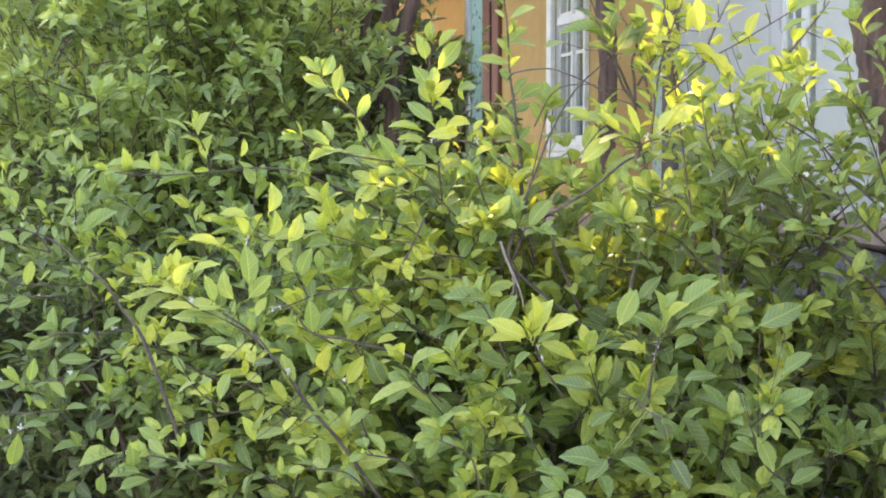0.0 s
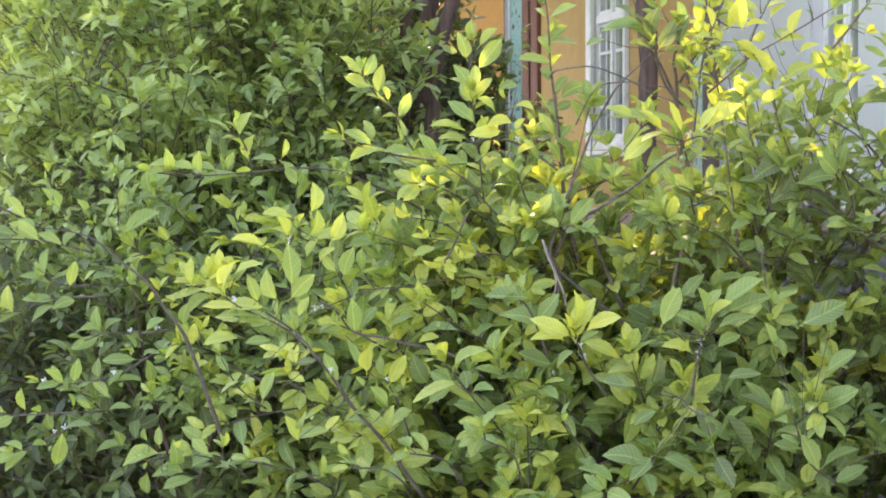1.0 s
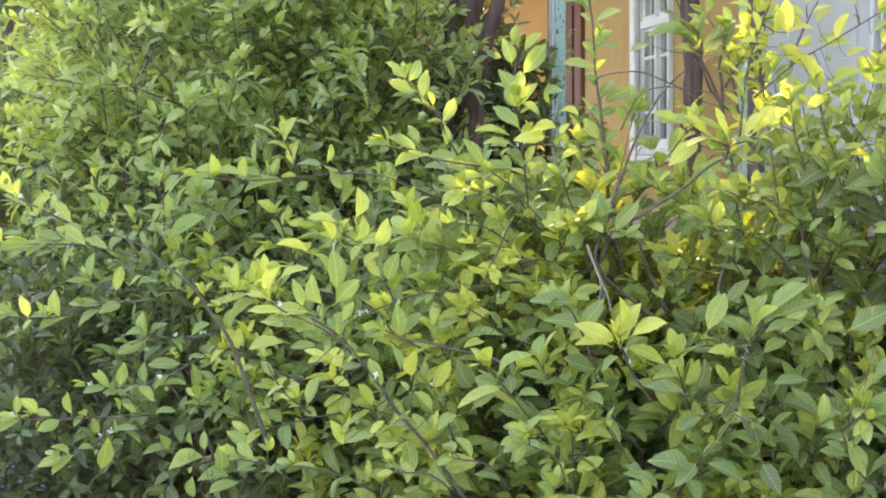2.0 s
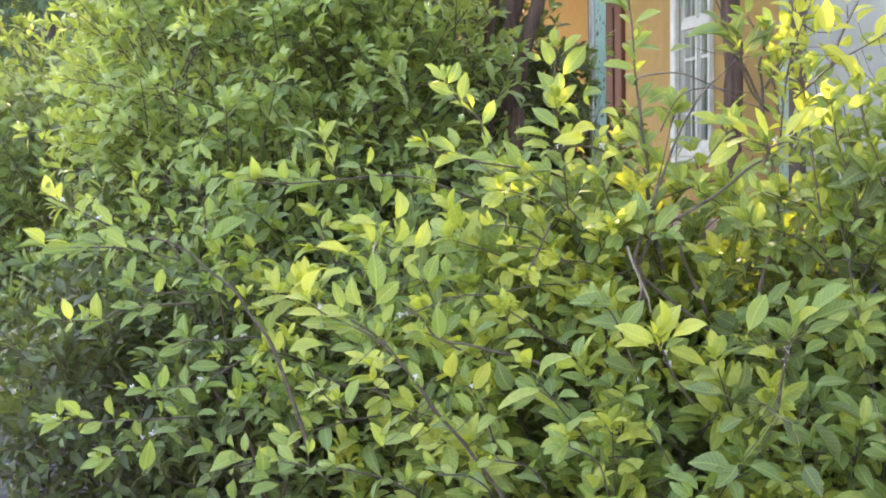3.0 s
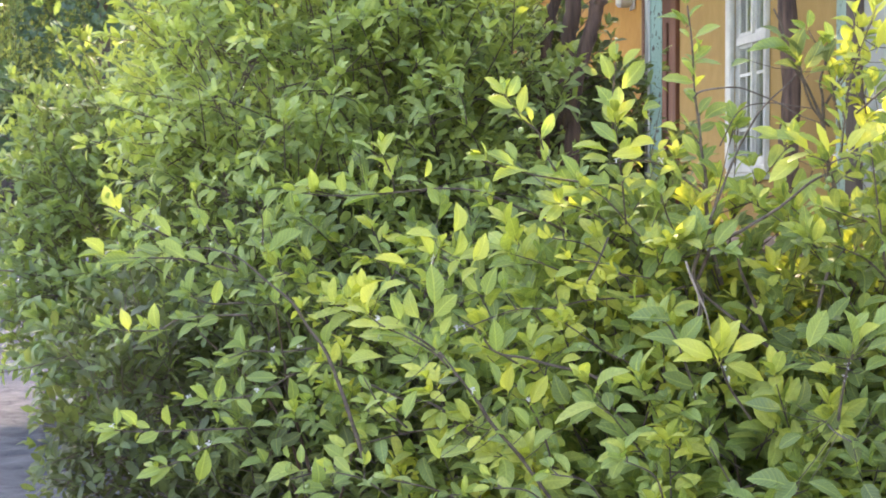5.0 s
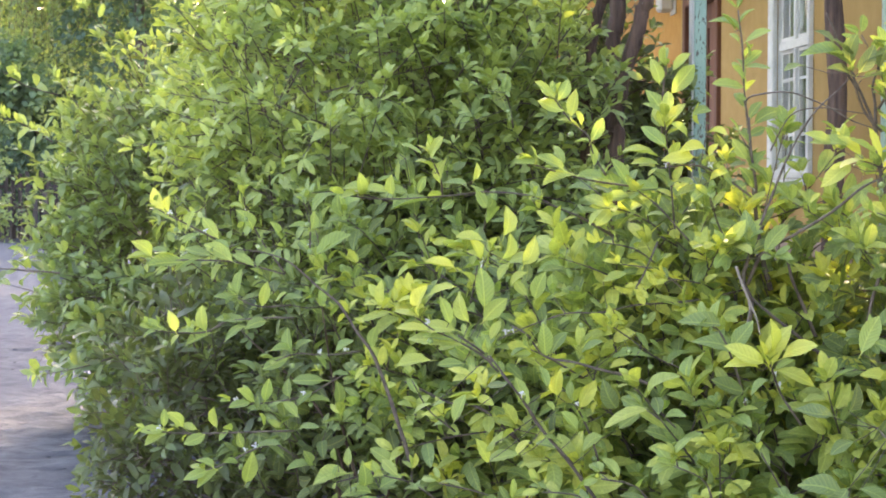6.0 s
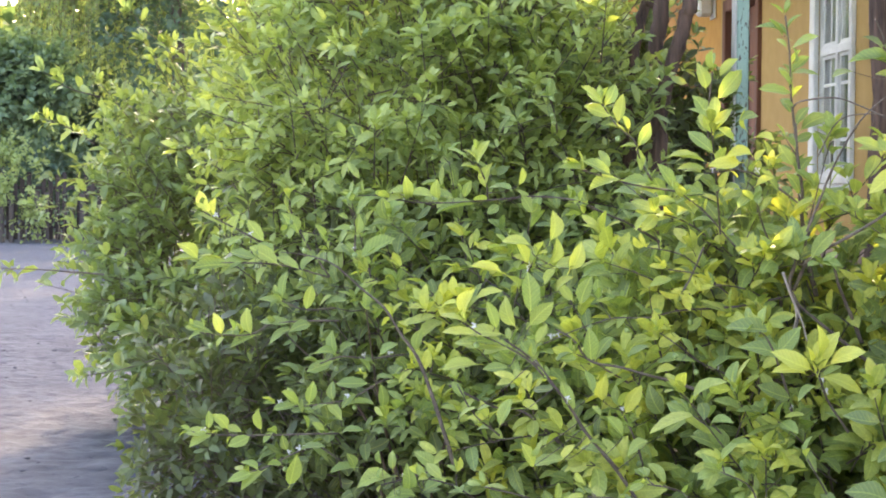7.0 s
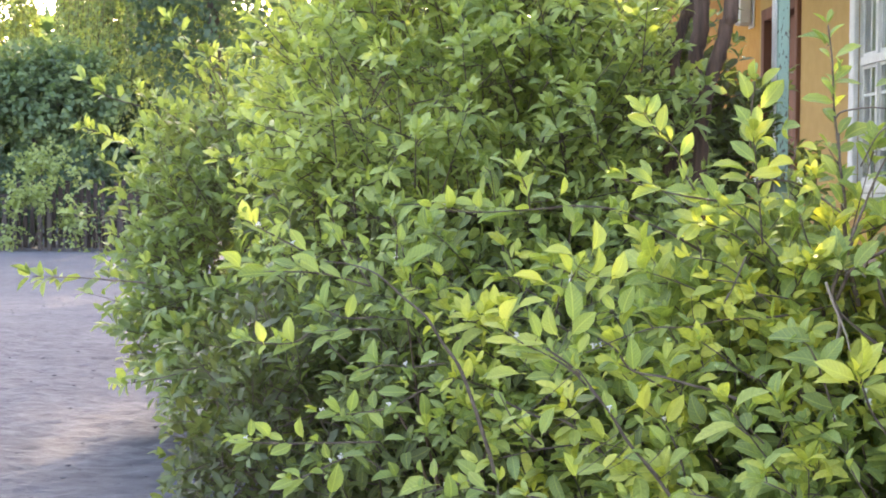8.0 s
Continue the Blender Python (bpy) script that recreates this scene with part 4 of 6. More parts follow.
twig(near, 3.5, [(0.30, 5.35, 1.33), (0.29, 5.30, 1.38), (0.26, 5.25, 1.44)],
     [(0.265, 5.254, 1.435, 0.030, -0.046, 0.069, 0.70, 0.6), (0.235, 5.250, 1.449, -0.067, -0.023, 0.033, 0.56, 0.3), (0.269, 5.283, 1.398, -0.060, -0.049, 0.030, 0.59, 0.4), (0.296, 5.313, 1.369, 0.010, -0.047, 0.070, 0.68, 0.6), (0.390, 5.330, 1.372, 0.012, -0.006, 0.056, 0.68, 0.6), (0.257, 5.250, 1.478, -0.011, -0.025, 0.033, 0.52, 0.5)])
twig(near, 3.5, [(0.62, 6.30, 1.56), (0.60, 6.25, 1.64), (0.58, 6.20, 1.68)],
     [(0.570, 6.225, 1.654, -0.028, 0.013, 0.050, 0.48, 0.5), (0.579, 6.219, 1.664, 0.015, 0.001, 0.079, 0.42, 0.5), (0.598, 6.268, 1.606, -0.013, 0.003, 0.050, 0.37, 0.4), (0.606, 6.299, 1.557, -0.021, -0.016, 0.040, 0.41, 0.3), (0.414, 6.282, 1.548, 0.034, -0.035, 0.064, 0.18, 0.4), (0.353, 6.269, 1.558, -0.014, 0.019, 0.050, 0.12, 0.5), (0.489, 6.200, 1.703, -0.039, 0.011, 0.011, 0.42, 0.4), (0.539, 6.217, 1.654, -0.051, -0.013, 0.004, 0.43, 0.4)])
twig(left, 3.5, [(-0.10, 5.70, 1.14), (-0.10, 5.65, 1.24), (-0.12, 5.60, 1.31)],
     [(-0.093, 5.627, 1.278, 0.043, -0.023, 0.057, 0.53, 0.6), (-0.107, 5.666, 1.209, 0.020, 0.018, 0.067, 0.50, 0.7), (-0.113, 5.609, 1.296, -0.035, 0.019, 0.036, 0.43, 0.5), (-0.106, 5.664, 1.215, -0.062, -0.012, 0.010, 0.58, 0.4), (-0.098, 5.664, 1.214, 0.050, 0.008, 0.015, 0.52, 0.4), (-0.121, 5.630, 1.264, -0.031, -0.039, 0.012, 0.41, 0.6), (-0.108, 5.691, 1.160, 0.035, 0.013, -0.046, 0.50, 0.5), (-0.081, 5.700, 1.132, 0.112, -0.028, 0.068, 0.51, 0.5), (-0.063, 5.700, 1.141, 0.051, 0.004, 0.035, 0.62, 0.3), (-0.090, 5.696, 1.150, -0.041, -0.003, 0.033, 0.48, 0.5)])
twig(left, 3.5, [(-0.18, 5.80, 1.07), (-0.25, 5.77, 1.17), (-0.30, 5.73, 1.27), (-0.31, 5.70, 1.32)],
     [(-0.288, 5.750, 1.214, -0.049, -0.029, 0.065, 0.51, 0.6), (-0.303, 5.727, 1.283, 0.042, -0.046, 0.049, 0.60, 0.5), (-0.311, 5.719, 1.293, -0.009, -0.011, 0.043, 0.63, 0.3), (-0.312, 5.728, 1.278, -0.054, 0.014, 0.009, 0.61, 0.3), (-0.194, 5.774, 1.181, -0.034, -0.042, 0.060, 0.44, 0.5), (-0.186, 5.774, 1.188, 0.020, -0.035, 0.041, 0.08, 0.3), (-0.262, 5.765, 1.171, 0.010, -0.002, 0.042, 0.50, 0.5), (-0.227, 5.780, 1.130, -0.054, 0.007, 0.033, 0.41, 0.5)])
twig(left, 3.5, [(-0.40, 5.80, 1.18), (-0.49, 5.75, 1.23), (-0.58, 5.70, 1.28)],
     [(-0.562, 5.707, 1.278, -0.035, 0.014, 0.072, 1.00, 0.7), (-0.549, 5.715, 1.270, 0.002, 0.011, 0.055, 0.97, 0.6), (-0.526, 5.734, 1.232, -0.076, -0.013, 0.042, 0.59, 0.4), (-0.493, 5.755, 1.211, 0.023, -0.009, 0.065, 0.44, 0.6), (-0.395, 5.800, 1.183, -0.052, 0.009, 0.070, 0.49, 0.7), (-0.416, 5.793, 1.178, 0.056, -0.049, -0.035, 0.44, 0.5), (-0.459, 5.772, 1.197, -0.054, 0.004, -0.027, 0.49, 0.5)])
twig(left, 3.5, [(-0.18, 5.75, 1.07), (-0.33, 5.72, 1.11), (-0.47, 5.68, 1.12), (-0.59, 5.65, 1.12)],
     [(-0.599, 5.650, 1.134, -0.060, -0.032, 0.048, 0.64, 0.7), (-0.591, 5.650, 1.127, -0.086, -0.004, -0.002, 0.53, 0.3), (-0.523, 5.669, 1.125, -0.072, -0.040, 0.017, 0.65, 0.3), (-0.497, 5.676, 1.110, -0.114, -0.037, -0.007, 0.50, 0.5), (-0.451, 5.688, 1.120, -0.077, -0.016, -0.037, 0.52, 0.6), (-0.416, 5.696, 1.133, -0.081, -0.020, 0.023, 0.37, 0.5), (-0.346, 5.713, 1.113, -0.092, 0.012, 0.055, 0.45, 0.5), (-0.367, 5.708, 1.100, -0.043, -0.026, -0.052, 0.45, 0.4), (-0.280, 5.728, 1.094, -0.072, 0.016, 0.040, 0.52, 0.3), (-0.262, 5.732, 1.088, 0.046, -0.004, 0.054, 0.41, 0.5)])
twig(left, 3.5, [(-0.15, 5.75, 0.93), (-0.26, 5.73, 0.93), (-0.37, 5.71, 0.92), (-0.43, 5.69, 0.89), (-0.53, 5.67, 0.89), (-0.59, 5.65, 0.90)],
     [(-0.428, 5.692, 0.893, -0.013, -0.013, 0.084, 0.62, 0.6), (-0.411, 5.695, 0.885, -0.084, 0.005, -0.038, 0.51, 0.5), (-0.524, 5.671, 0.895, -0.024, 0.008, 0.066, 1.00, 0.5), (-0.499, 5.676, 0.894, 0.001, -0.038, 0.051, 0.49, 0.5), (-0.548, 5.664, 0.887, -0.075, -0.020, -0.006, 0.55, 0.4), (-0.569, 5.656, 0.906, -0.057, 0.003, 0.022, 0.59, 0.5), (-0.578, 5.654, 0.910, -0.009, -0.010, 0.037, 0.57, 0.3), (-0.510, 5.674, 0.878, -0.025, -0.040, -0.024, 0.61, 0.3), (-0.462, 5.684, 0.875, -0.068, 0.011, 0.009, 0.50, 0.3), (-0.243, 5.734, 0.915, -0.065, -0.040, -0.017, 0.38, 0.5)],
     also=[(-0.304, 5.722, 0.899, -0.068, -0.014, -0.044, 0.40, 0.5), (-0.255, 5.732, 0.966, 0.019, -0.005, 0.080, 0.59, 0.7), (-0.300, 5.723, 0.922, -0.103, -0.001, 0.006, 0.53, 0.4)])
twig(left, 3.5, [(-0.16, 5.75, 0.97), (-0.26, 5.70, 0.97), (-0.33, 5.65, 1.00)],
     [(-0.327, 5.650, 1.004, 0.014, -0.010, 0.090, 0.51, 0.5), (-0.311, 5.669, 0.972, -0.093, -0.030, 0.034, 0.55, 0.3), (-0.327, 5.650, 1.009, -0.037, -0.020, 0.023, 0.38, 0.4), (-0.210, 5.725, 0.979, 0.037, -0.022, 0.037, 0.50, 0.4), (-0.183, 5.738, 0.968, 0.064, -0.025, 0.028, 0.38, 0.4), (-0.066, 5.750, 0.965, 0.005, 0.016, 0.068, 0.47, 0.7), (-0.048, 5.750, 0.965, -0.032, -0.002, 0.028, 0.52, 0.4)])
twig(left, 3.5, [(0.06, 5.75, 0.82), (-0.05, 5.72, 0.81), (-0.14, 5.68, 0.82), (-0.21, 5.65, 0.80)],
     [(-0.166, 5.670, 0.807, -0.084, -0.012, -0.033, 0.53, 0.7), (-0.157, 5.677, 0.824, -0.013, 0.001, 0.080, 0.46, 0.6), (-0.140, 5.683, 0.827, 0.049, 0.004, 0.035, 0.39, 0.5), (-0.157, 5.676, 0.817, -0.069, -0.046, 0.017, 0.55, 0.5), (-0.033, 5.721, 0.781, -0.039, -0.035, 0.026, 0.41, 0.4), (-0.014, 5.728, 0.820, 0.055, -0.028, 0.038, 0.52, 0.5), (-0.086, 5.703, 0.809, 0.036, -0.026, -0.038, 0.51, 0.4), (0.104, 5.750, 0.834, 0.013, -0.027, 0.072, 0.61, 0.7)])
twig(left, 3.5, [(0.09, 5.75, 0.78), (-0.02, 5.73, 0.73), (-0.12, 5.70, 0.68), (-0.27, 5.68, 0.66), (-0.35, 5.65, 0.67)],
     [(-0.245, 5.679, 0.672, 0.016, -0.017, 0.072, 0.50, 0.7), (-0.165, 5.693, 0.678, -0.003, 0.020, 0.059, 0.39, 0.6), (-0.052, 5.718, 0.727, -0.105, 0.017, 0.000, 0.50, 0.5), (-0.013, 5.719, 0.656, -0.003, -0.026, 0.076, 0.43, 0.5), (-0.031, 5.716, 0.657, -0.088, -0.004, 0.003, 0.51, 0.3), (-0.281, 5.671, 0.669, -0.050, -0.039, 0.046, 0.60, 0.5), (-0.288, 5.669, 0.666, -0.068, -0.047, -0.010, 0.46, 0.3), (-0.280, 5.671, 0.672, -0.032, 0.017, 0.049, 0.61, 0.5), (-0.263, 5.675, 0.646, -0.002, -0.017, 0.042, 0.41, 0.5), (-0.187, 5.689, 0.661, 0.048, -0.032, -0.042, 0.52, 0.3)],
     also=[(-0.183, 5.689, 0.661, -0.048, -0.019, -0.015, 0.51, 0.3), (-0.135, 5.696, 0.571, 0.067, -0.038, 0.013, 0.41, 0.3)])
twig(left, 3.5, [(-0.15, 5.70, 0.57), (-0.34, 5.67, 0.57), (-0.48, 5.65, 0.57), (-0.55, 5.62, 0.58), (-0.61, 5.60, 0.59)],
     [(-0.555, 5.622, 0.589, -0.076, -0.025, -0.002, 0.56, 0.5), (-0.543, 5.626, 0.579, -0.074, -0.033, -0.038, 0.55, 0.6), (-0.502, 5.641, 0.594, -0.053, -0.022, 0.049, 0.64, 0.7), (-0.560, 5.620, 0.598, 0.002, -0.009, 0.058, 0.50, 0.5), (-0.458, 5.654, 0.582, -0.047, 0.004, 0.022, 0.64, 0.5), (-0.432, 5.658, 0.566, -0.065, -0.048, -0.023, 0.56, 0.5), (-0.395, 5.665, 0.588, -0.007, -0.033, 0.071, 0.60, 0.7), (-0.312, 5.679, 0.520, -0.015, -0.028, 0.053, 0.39, 0.6), (-0.258, 5.686, 0.581, -0.004, -0.043, 0.055, 0.39, 0.5), (-0.197, 5.694, 0.582, -0.038, -0.015, 0.027, 0.45, 0.5)],
     also=[(-0.357, 5.672, 0.577, -0.031, -0.016, -0.033, 0.44, 0.5)])
twig(left, 3.5, [(-0.21, 5.70, 0.53), (-0.29, 5.67, 0.51), (-0.36, 5.63, 0.48), (-0.43, 5.60, 0.46)],
     [(-0.305, 5.643, 0.418, 0.025, -0.040, 0.099, 0.51, 0.5), (-0.404, 5.612, 0.462, -0.056, 0.010, 0.027, 0.45, 0.3), (-0.387, 5.619, 0.460, -0.065, -0.040, -0.052, 0.58, 0.4), (-0.425, 5.603, 0.455, -0.071, -0.027, -0.020, 0.63, 0.5), (-0.329, 5.644, 0.476, -0.043, -0.040, 0.008, 0.46, 0.4), (-0.269, 5.674, 0.513, 0.077, -0.042, 0.024, 0.42, 0.4), (-0.234, 5.689, 0.520, 0.053, -0.014, -0.036, 0.43, 0.3), (-0.083, 5.700, 0.456, -0.095, -0.020, -0.012, 0.53, 0.4), (-0.101, 5.700, 0.460, -0.022, -0.034, 0.052, 0.39, 0.7)])
twig(left, 3.5, [(0.15, 5.40, 0.50), (0.05, 5.35, 0.48), (-0.02, 5.30, 0.47)],
     [(0.014, 5.327, 0.489, -0.105, -0.014, -0.029, 0.64, 0.6), (0.085, 5.359, 0.422, -0.092, -0.021, -0.002, 0.56, 0.5), (-0.019, 5.311, 0.536, -0.008, -0.019, 0.041, 0.50, 0.7), (0.018, 5.334, 0.514, -0.002, 0.015, 0.056, 0.57, 0.7), (0.065, 5.355, 0.457, -0.008, -0.042, 0.079, 0.55, 0.5), (-0.021, 5.300, 0.381, 0.001, -0.042, 0.066, 0.52, 0.7), (0.030, 5.321, 0.382, 0.085, 0.015, 0.029, 0.45, 0.4), (0.117, 5.375, 0.438, 0.069, 0.003, 0.041, 0.45, 0.4), (0.161, 5.400, 0.502, -0.077, 0.010, 0.053, 0.52, 0.5)])
twig(near, 3.5, [(0.41, 4.76, 0.86), (0.36, 4.74, 0.91), (0.29, 4.71, 0.95), (0.23, 4.69, 0.98), (0.19, 4.66, 1.01)],
     [(0.184, 4.660, 1.024, 0.027, -0.040, 0.079, 1.00, 0.6), (0.218, 4.660, 1.071, 0.071, 0.008, 0.025, 0.93, 0.3), (0.187, 4.660, 1.012, -0.067, -0.010, 0.021, 0.71, 0.3), (0.213, 4.680, 0.977, -0.083, 0.012, 0.007, 0.96, 0.4), (0.290, 4.708, 0.973, -0.107, 0.017, 0.011, 0.66, 0.5), (0.290, 4.712, 0.943, -0.097, -0.027, 0.019, 0.59, 0.4), (0.271, 4.698, 0.997, -0.023, -0.003, 0.071, 0.65, 0.5), (0.328, 4.715, 1.002, -0.027, 0.005, 0.079, 0.68, 0.6), (0.367, 4.721, 1.034, -0.010, -0.007, 0.110, 0.56, 0.5), (0.367, 4.725, 1.001, 0.058, -0.042, 0.063, 0.48, 0.6)],
     also=[(0.305, 4.718, 0.927, -0.141, 0.012, 0.024, 0.73, 0.4), (0.387, 4.735, 0.949, 0.028, 0.013, 0.052, 0.62, 0.4), (0.225, 4.696, 0.896, -0.094, -0.027, -0.010, 0.65, 0.4), (0.309, 4.724, 0.884, -0.068, -0.001, -0.002, 0.58, 0.5)])
twig(near, 3.5, [(0.39, 4.90, 1.02), (0.37, 4.85, 1.12), (0.39, 4.80, 1.18)],
     [(0.301, 4.850, 1.132, -0.090, -0.046, 0.022, 1.00, 0.5), (0.361, 4.819, 1.163, -0.029, -0.033, 0.059, 0.79, 0.7), (0.421, 4.808, 1.163, 0.022, -0.020, 0.073, 0.72, 0.7), (0.483, 4.808, 1.147, 0.030, -0.015, 0.077, 0.70, 0.7), (0.442, 4.816, 1.147, 0.089, -0.001, 0.014, 0.64, 0.5), (0.392, 4.825, 1.147, -0.064, 0.007, 0.035, 0.74, 0.5), (0.426, 4.800, 1.225, 0.008, 0.010, 0.083, 0.70, 0.7), (0.375, 4.800, 1.210, -0.080, -0.012, 0.012, 0.66, 0.5), (0.503, 4.891, 1.056, -0.036, 0.010, 0.046, 0.57, 0.7), (0.528, 4.897, 1.047, 0.025, -0.025, 0.078, 0.59, 0.6)],
     also=[(0.423, 4.862, 1.101, 0.026, -0.025, 0.048, 0.71, 0.4), (0.345, 4.864, 1.087, -0.048, -0.035, 0.042, 0.75, 0.3), (0.463, 4.874, 1.084, 0.036, -0.030, 0.040, 0.76, 0.5), (0.390, 4.835, 1.134, 0.022, -0.020, 0.086, 0.70, 0.3)])
twig(near, 5.0, [(0.62, 4.80, 0.60), (0.53, 4.77, 0.70), (0.47, 4.73, 0.79), (0.38, 4.70, 0.91)],
     [(0.288, 4.719, 0.730, 0.031, 0.001, 0.074, 0.48, 0.5), (0.227, 4.702, 0.779, -0.051, 0.017, -0.031, 0.50, 0.3), (0.381, 4.760, 0.614, -0.035, -0.029, 0.070, 0.62, 0.6), (0.365, 4.749, 0.647, 0.035, -0.046, 0.055, 0.61, 0.5), (0.459, 4.770, 0.626, 0.039, -0.005, 0.046, 1.00, 0.5), (0.485, 4.745, 0.755, -0.029, 0.009, 0.092, 0.51, 0.7), (0.539, 4.740, 0.816, -0.021, 0.012, 0.060, 0.54, 0.7), (0.564, 4.761, 0.751, -0.022, 0.012, 0.027, 0.65, 0.5), (0.629, 4.783, 0.692, -0.047, -0.009, 0.057, 0.66, 0.7), (0.471, 4.771, 0.628, -0.092, 0.011, -0.015, 0.52, 0.4)],
     also=[(0.582, 4.783, 0.654, -0.051, -0.036, 0.030, 0.51, 0.3), (0.701, 4.798, 0.673, -0.058, -0.020, -0.035, 0.45, 0.4)])
twig(near, 4.0, [(0.73, 5.00, 0.54), (0.70, 4.97, 0.64), (0.66, 4.93, 0.72), (0.64, 4.90, 0.75)],
     [(0.654, 4.908, 0.742, 0.045, -0.006, 0.078, 0.97, 0.6), (0.589, 4.900, 0.777, 0.005, -0.042, 0.077, 1.00, 0.6), (0.698, 4.937, 0.721, 0.010, -0.002, 0.035, 1.00, 0.4), (0.763, 4.940, 0.739, -0.043, -0.024, 0.084, 0.23, 0.7), (0.775, 4.966, 0.670, 0.077, -0.029, 0.067, 0.51, 0.5), (0.683, 4.946, 0.692, -0.050, -0.014, 0.051, 0.47, 0.5)])
twig(near, 3.5, [(0.67, 4.95, 0.82), (0.57, 4.90, 0.88), (0.51, 4.85, 0.91)],
     [(0.552, 4.887, 0.890, -0.008, -0.024, 0.094, 0.51, 0.7), (0.574, 4.900, 0.896, 0.044, 0.004, 0.057, 0.40, 0.7), (0.815, 4.950, 0.945, 0.038, -0.012, -0.048, 0.40, 0.5), (0.514, 4.857, 0.897, -0.062, 0.005, 0.001, 0.50, 0.5), (0.667, 4.935, 0.886, 0.050, -0.046, 0.043, 0.39, 0.4), (0.749, 4.950, 0.866, 0.097, -0.047, 0.019, 0.51, 0.3)])
twig(near, 3.2, [(1.15, 5.05, 1.06), (0.99, 5.03, 1.03), (0.83, 5.02, 1.02), (0.73, 5.00, 1.00), (0.63, 4.98, 1.00), (0.53, 4.97, 0.97), (0.43, 4.95, 0.93)],
     [(0.868, 5.021, 1.028, -0.040, -0.013, 0.042, 0.38, 0.5), (0.893, 5.023, 1.003, -0.038, 0.018, -0.042, 0.47, 0.7), (0.675, 4.992, 1.009, -0.031, 0.015, -0.041, 0.46, 0.4), (0.735, 5.005, 1.088, 0.065, -0.003, 0.023, 0.63, 0.5)])
twig(near, 3.0, [(0.96, 4.95, 0.84), (0.87, 4.92, 0.88), (0.80, 4.88, 0.93), (0.74, 4.85, 0.97)],
     [(0.751, 4.852, 0.976, -0.018, -0.029, 0.048, 0.93, 0.5), (0.743, 4.851, 0.968, 0.023, -0.034, 0.013, 0.93, 0.3), (0.759, 4.856, 0.970, 0.019, -0.032, -0.013, 0.97, 0.3), (0.792, 4.894, 0.868, -0.063, -0.045, -0.010, 1.00, 0.6), (0.890, 4.921, 0.883, -0.045, -0.029, 0.051, 0.53, 0.4), (0.908, 4.930, 0.857, 0.068, 0.012, 0.038, 0.50, 0.3)])
# this cluster's yellow tone stands for direct sun on it
twig(near, 4.0, [(1.20, 4.60, 0.73), (1.14, 4.57, 0.81), (1.11, 4.53, 0.86), (1.09, 4.50, 0.90)],
     [(1.069, 4.500, 0.933, 0.006, -0.039, 0.094, 1.00, 0.6), (1.097, 4.502, 0.903, 0.044, -0.015, 0.102, 1.00, 0.7), (1.119, 4.500, 0.917, 0.083, -0.040, 0.037, 0.95, 0.6), (1.069, 4.500, 0.903, -0.103, -0.001, 0.049, 0.99, 0.5), (1.055, 4.502, 0.889, -0.090, -0.008, 0.009, 0.95, 0.5), (1.086, 4.509, 0.887, -0.031, -0.030, 0.080, 0.98, 0.4), (1.107, 4.514, 0.886, 0.045, -0.011, 0.028, 0.55, 0.4), (1.116, 4.521, 0.878, 0.098, 0.004, -0.037, 0.92, 0.5), (1.096, 4.532, 0.855, -0.048, 0.002, -0.038, 0.55, 0.4)])
twig(near, 3.5, [(1.08, 4.70, 0.75), (1.04, 4.67, 0.87), (0.99, 4.63, 0.97), (0.95, 4.60, 1.00)],
     [(0.979, 4.617, 0.991, -0.113, -0.017, 0.014, 0.42, 0.5), (0.969, 4.605, 1.007, 0.011, 0.008, 0.055, 0.45, 0.3), (1.024, 4.647, 0.935, 0.050, -0.025, 0.072, 0.41, 0.7), (1.042, 4.658, 0.903, -0.125, 0.008, 0.043, 0.35, 0.5), (1.063, 4.684, 0.808, -0.097, -0.039, 0.040, 0.33, 0.6), (1.082, 4.700, 0.716, 0.006, -0.009, 0.093, 0.38, 0.5), (1.059, 4.700, 0.686, -0.069, 0.003, 0.040, 0.28, 0.6)])
twig(near, 4.5, [(1.37, 4.40, 0.73), (1.37, 4.35, 0.84), (1.37, 4.30, 0.92)],
     [(1.263, 4.300, 0.949, 0.052, 0.018, 0.092, 0.59, 0.5), (1.379, 4.300, 0.946, -0.025, 0.003, 0.098, 0.50, 0.5), (1.379, 4.300, 0.989, 0.042, 0.008, 0.047, 0.54, 0.4), (1.394, 4.300, 0.960, 0.039, -0.044, 0.048, 1.00, 0.5), (1.366, 4.303, 0.918, -0.076, -0.000, 0.061, 0.60, 0.4), (1.426, 4.300, 0.991, 0.090, -0.035, 0.072, 0.59, 0.4), (1.438, 4.300, 0.974, 0.111, 0.003, 0.040, 0.36, 0.4), (1.416, 4.300, 0.934, 0.089, -0.024, 0.035, 0.38, 0.3), (1.414, 4.316, 0.887, 0.067, 0.016, 0.028, 0.39, 0.5), (1.347, 4.336, 0.872, -0.080, -0.021, 0.021, 0.92, 0.5)],
     also=[(1.357, 4.300, 0.933, -0.030, -0.028, 0.049, 0.44, 0.5), (1.332, 4.311, 0.913, -0.016, 0.017, -0.037, 0.93, 0.7)])
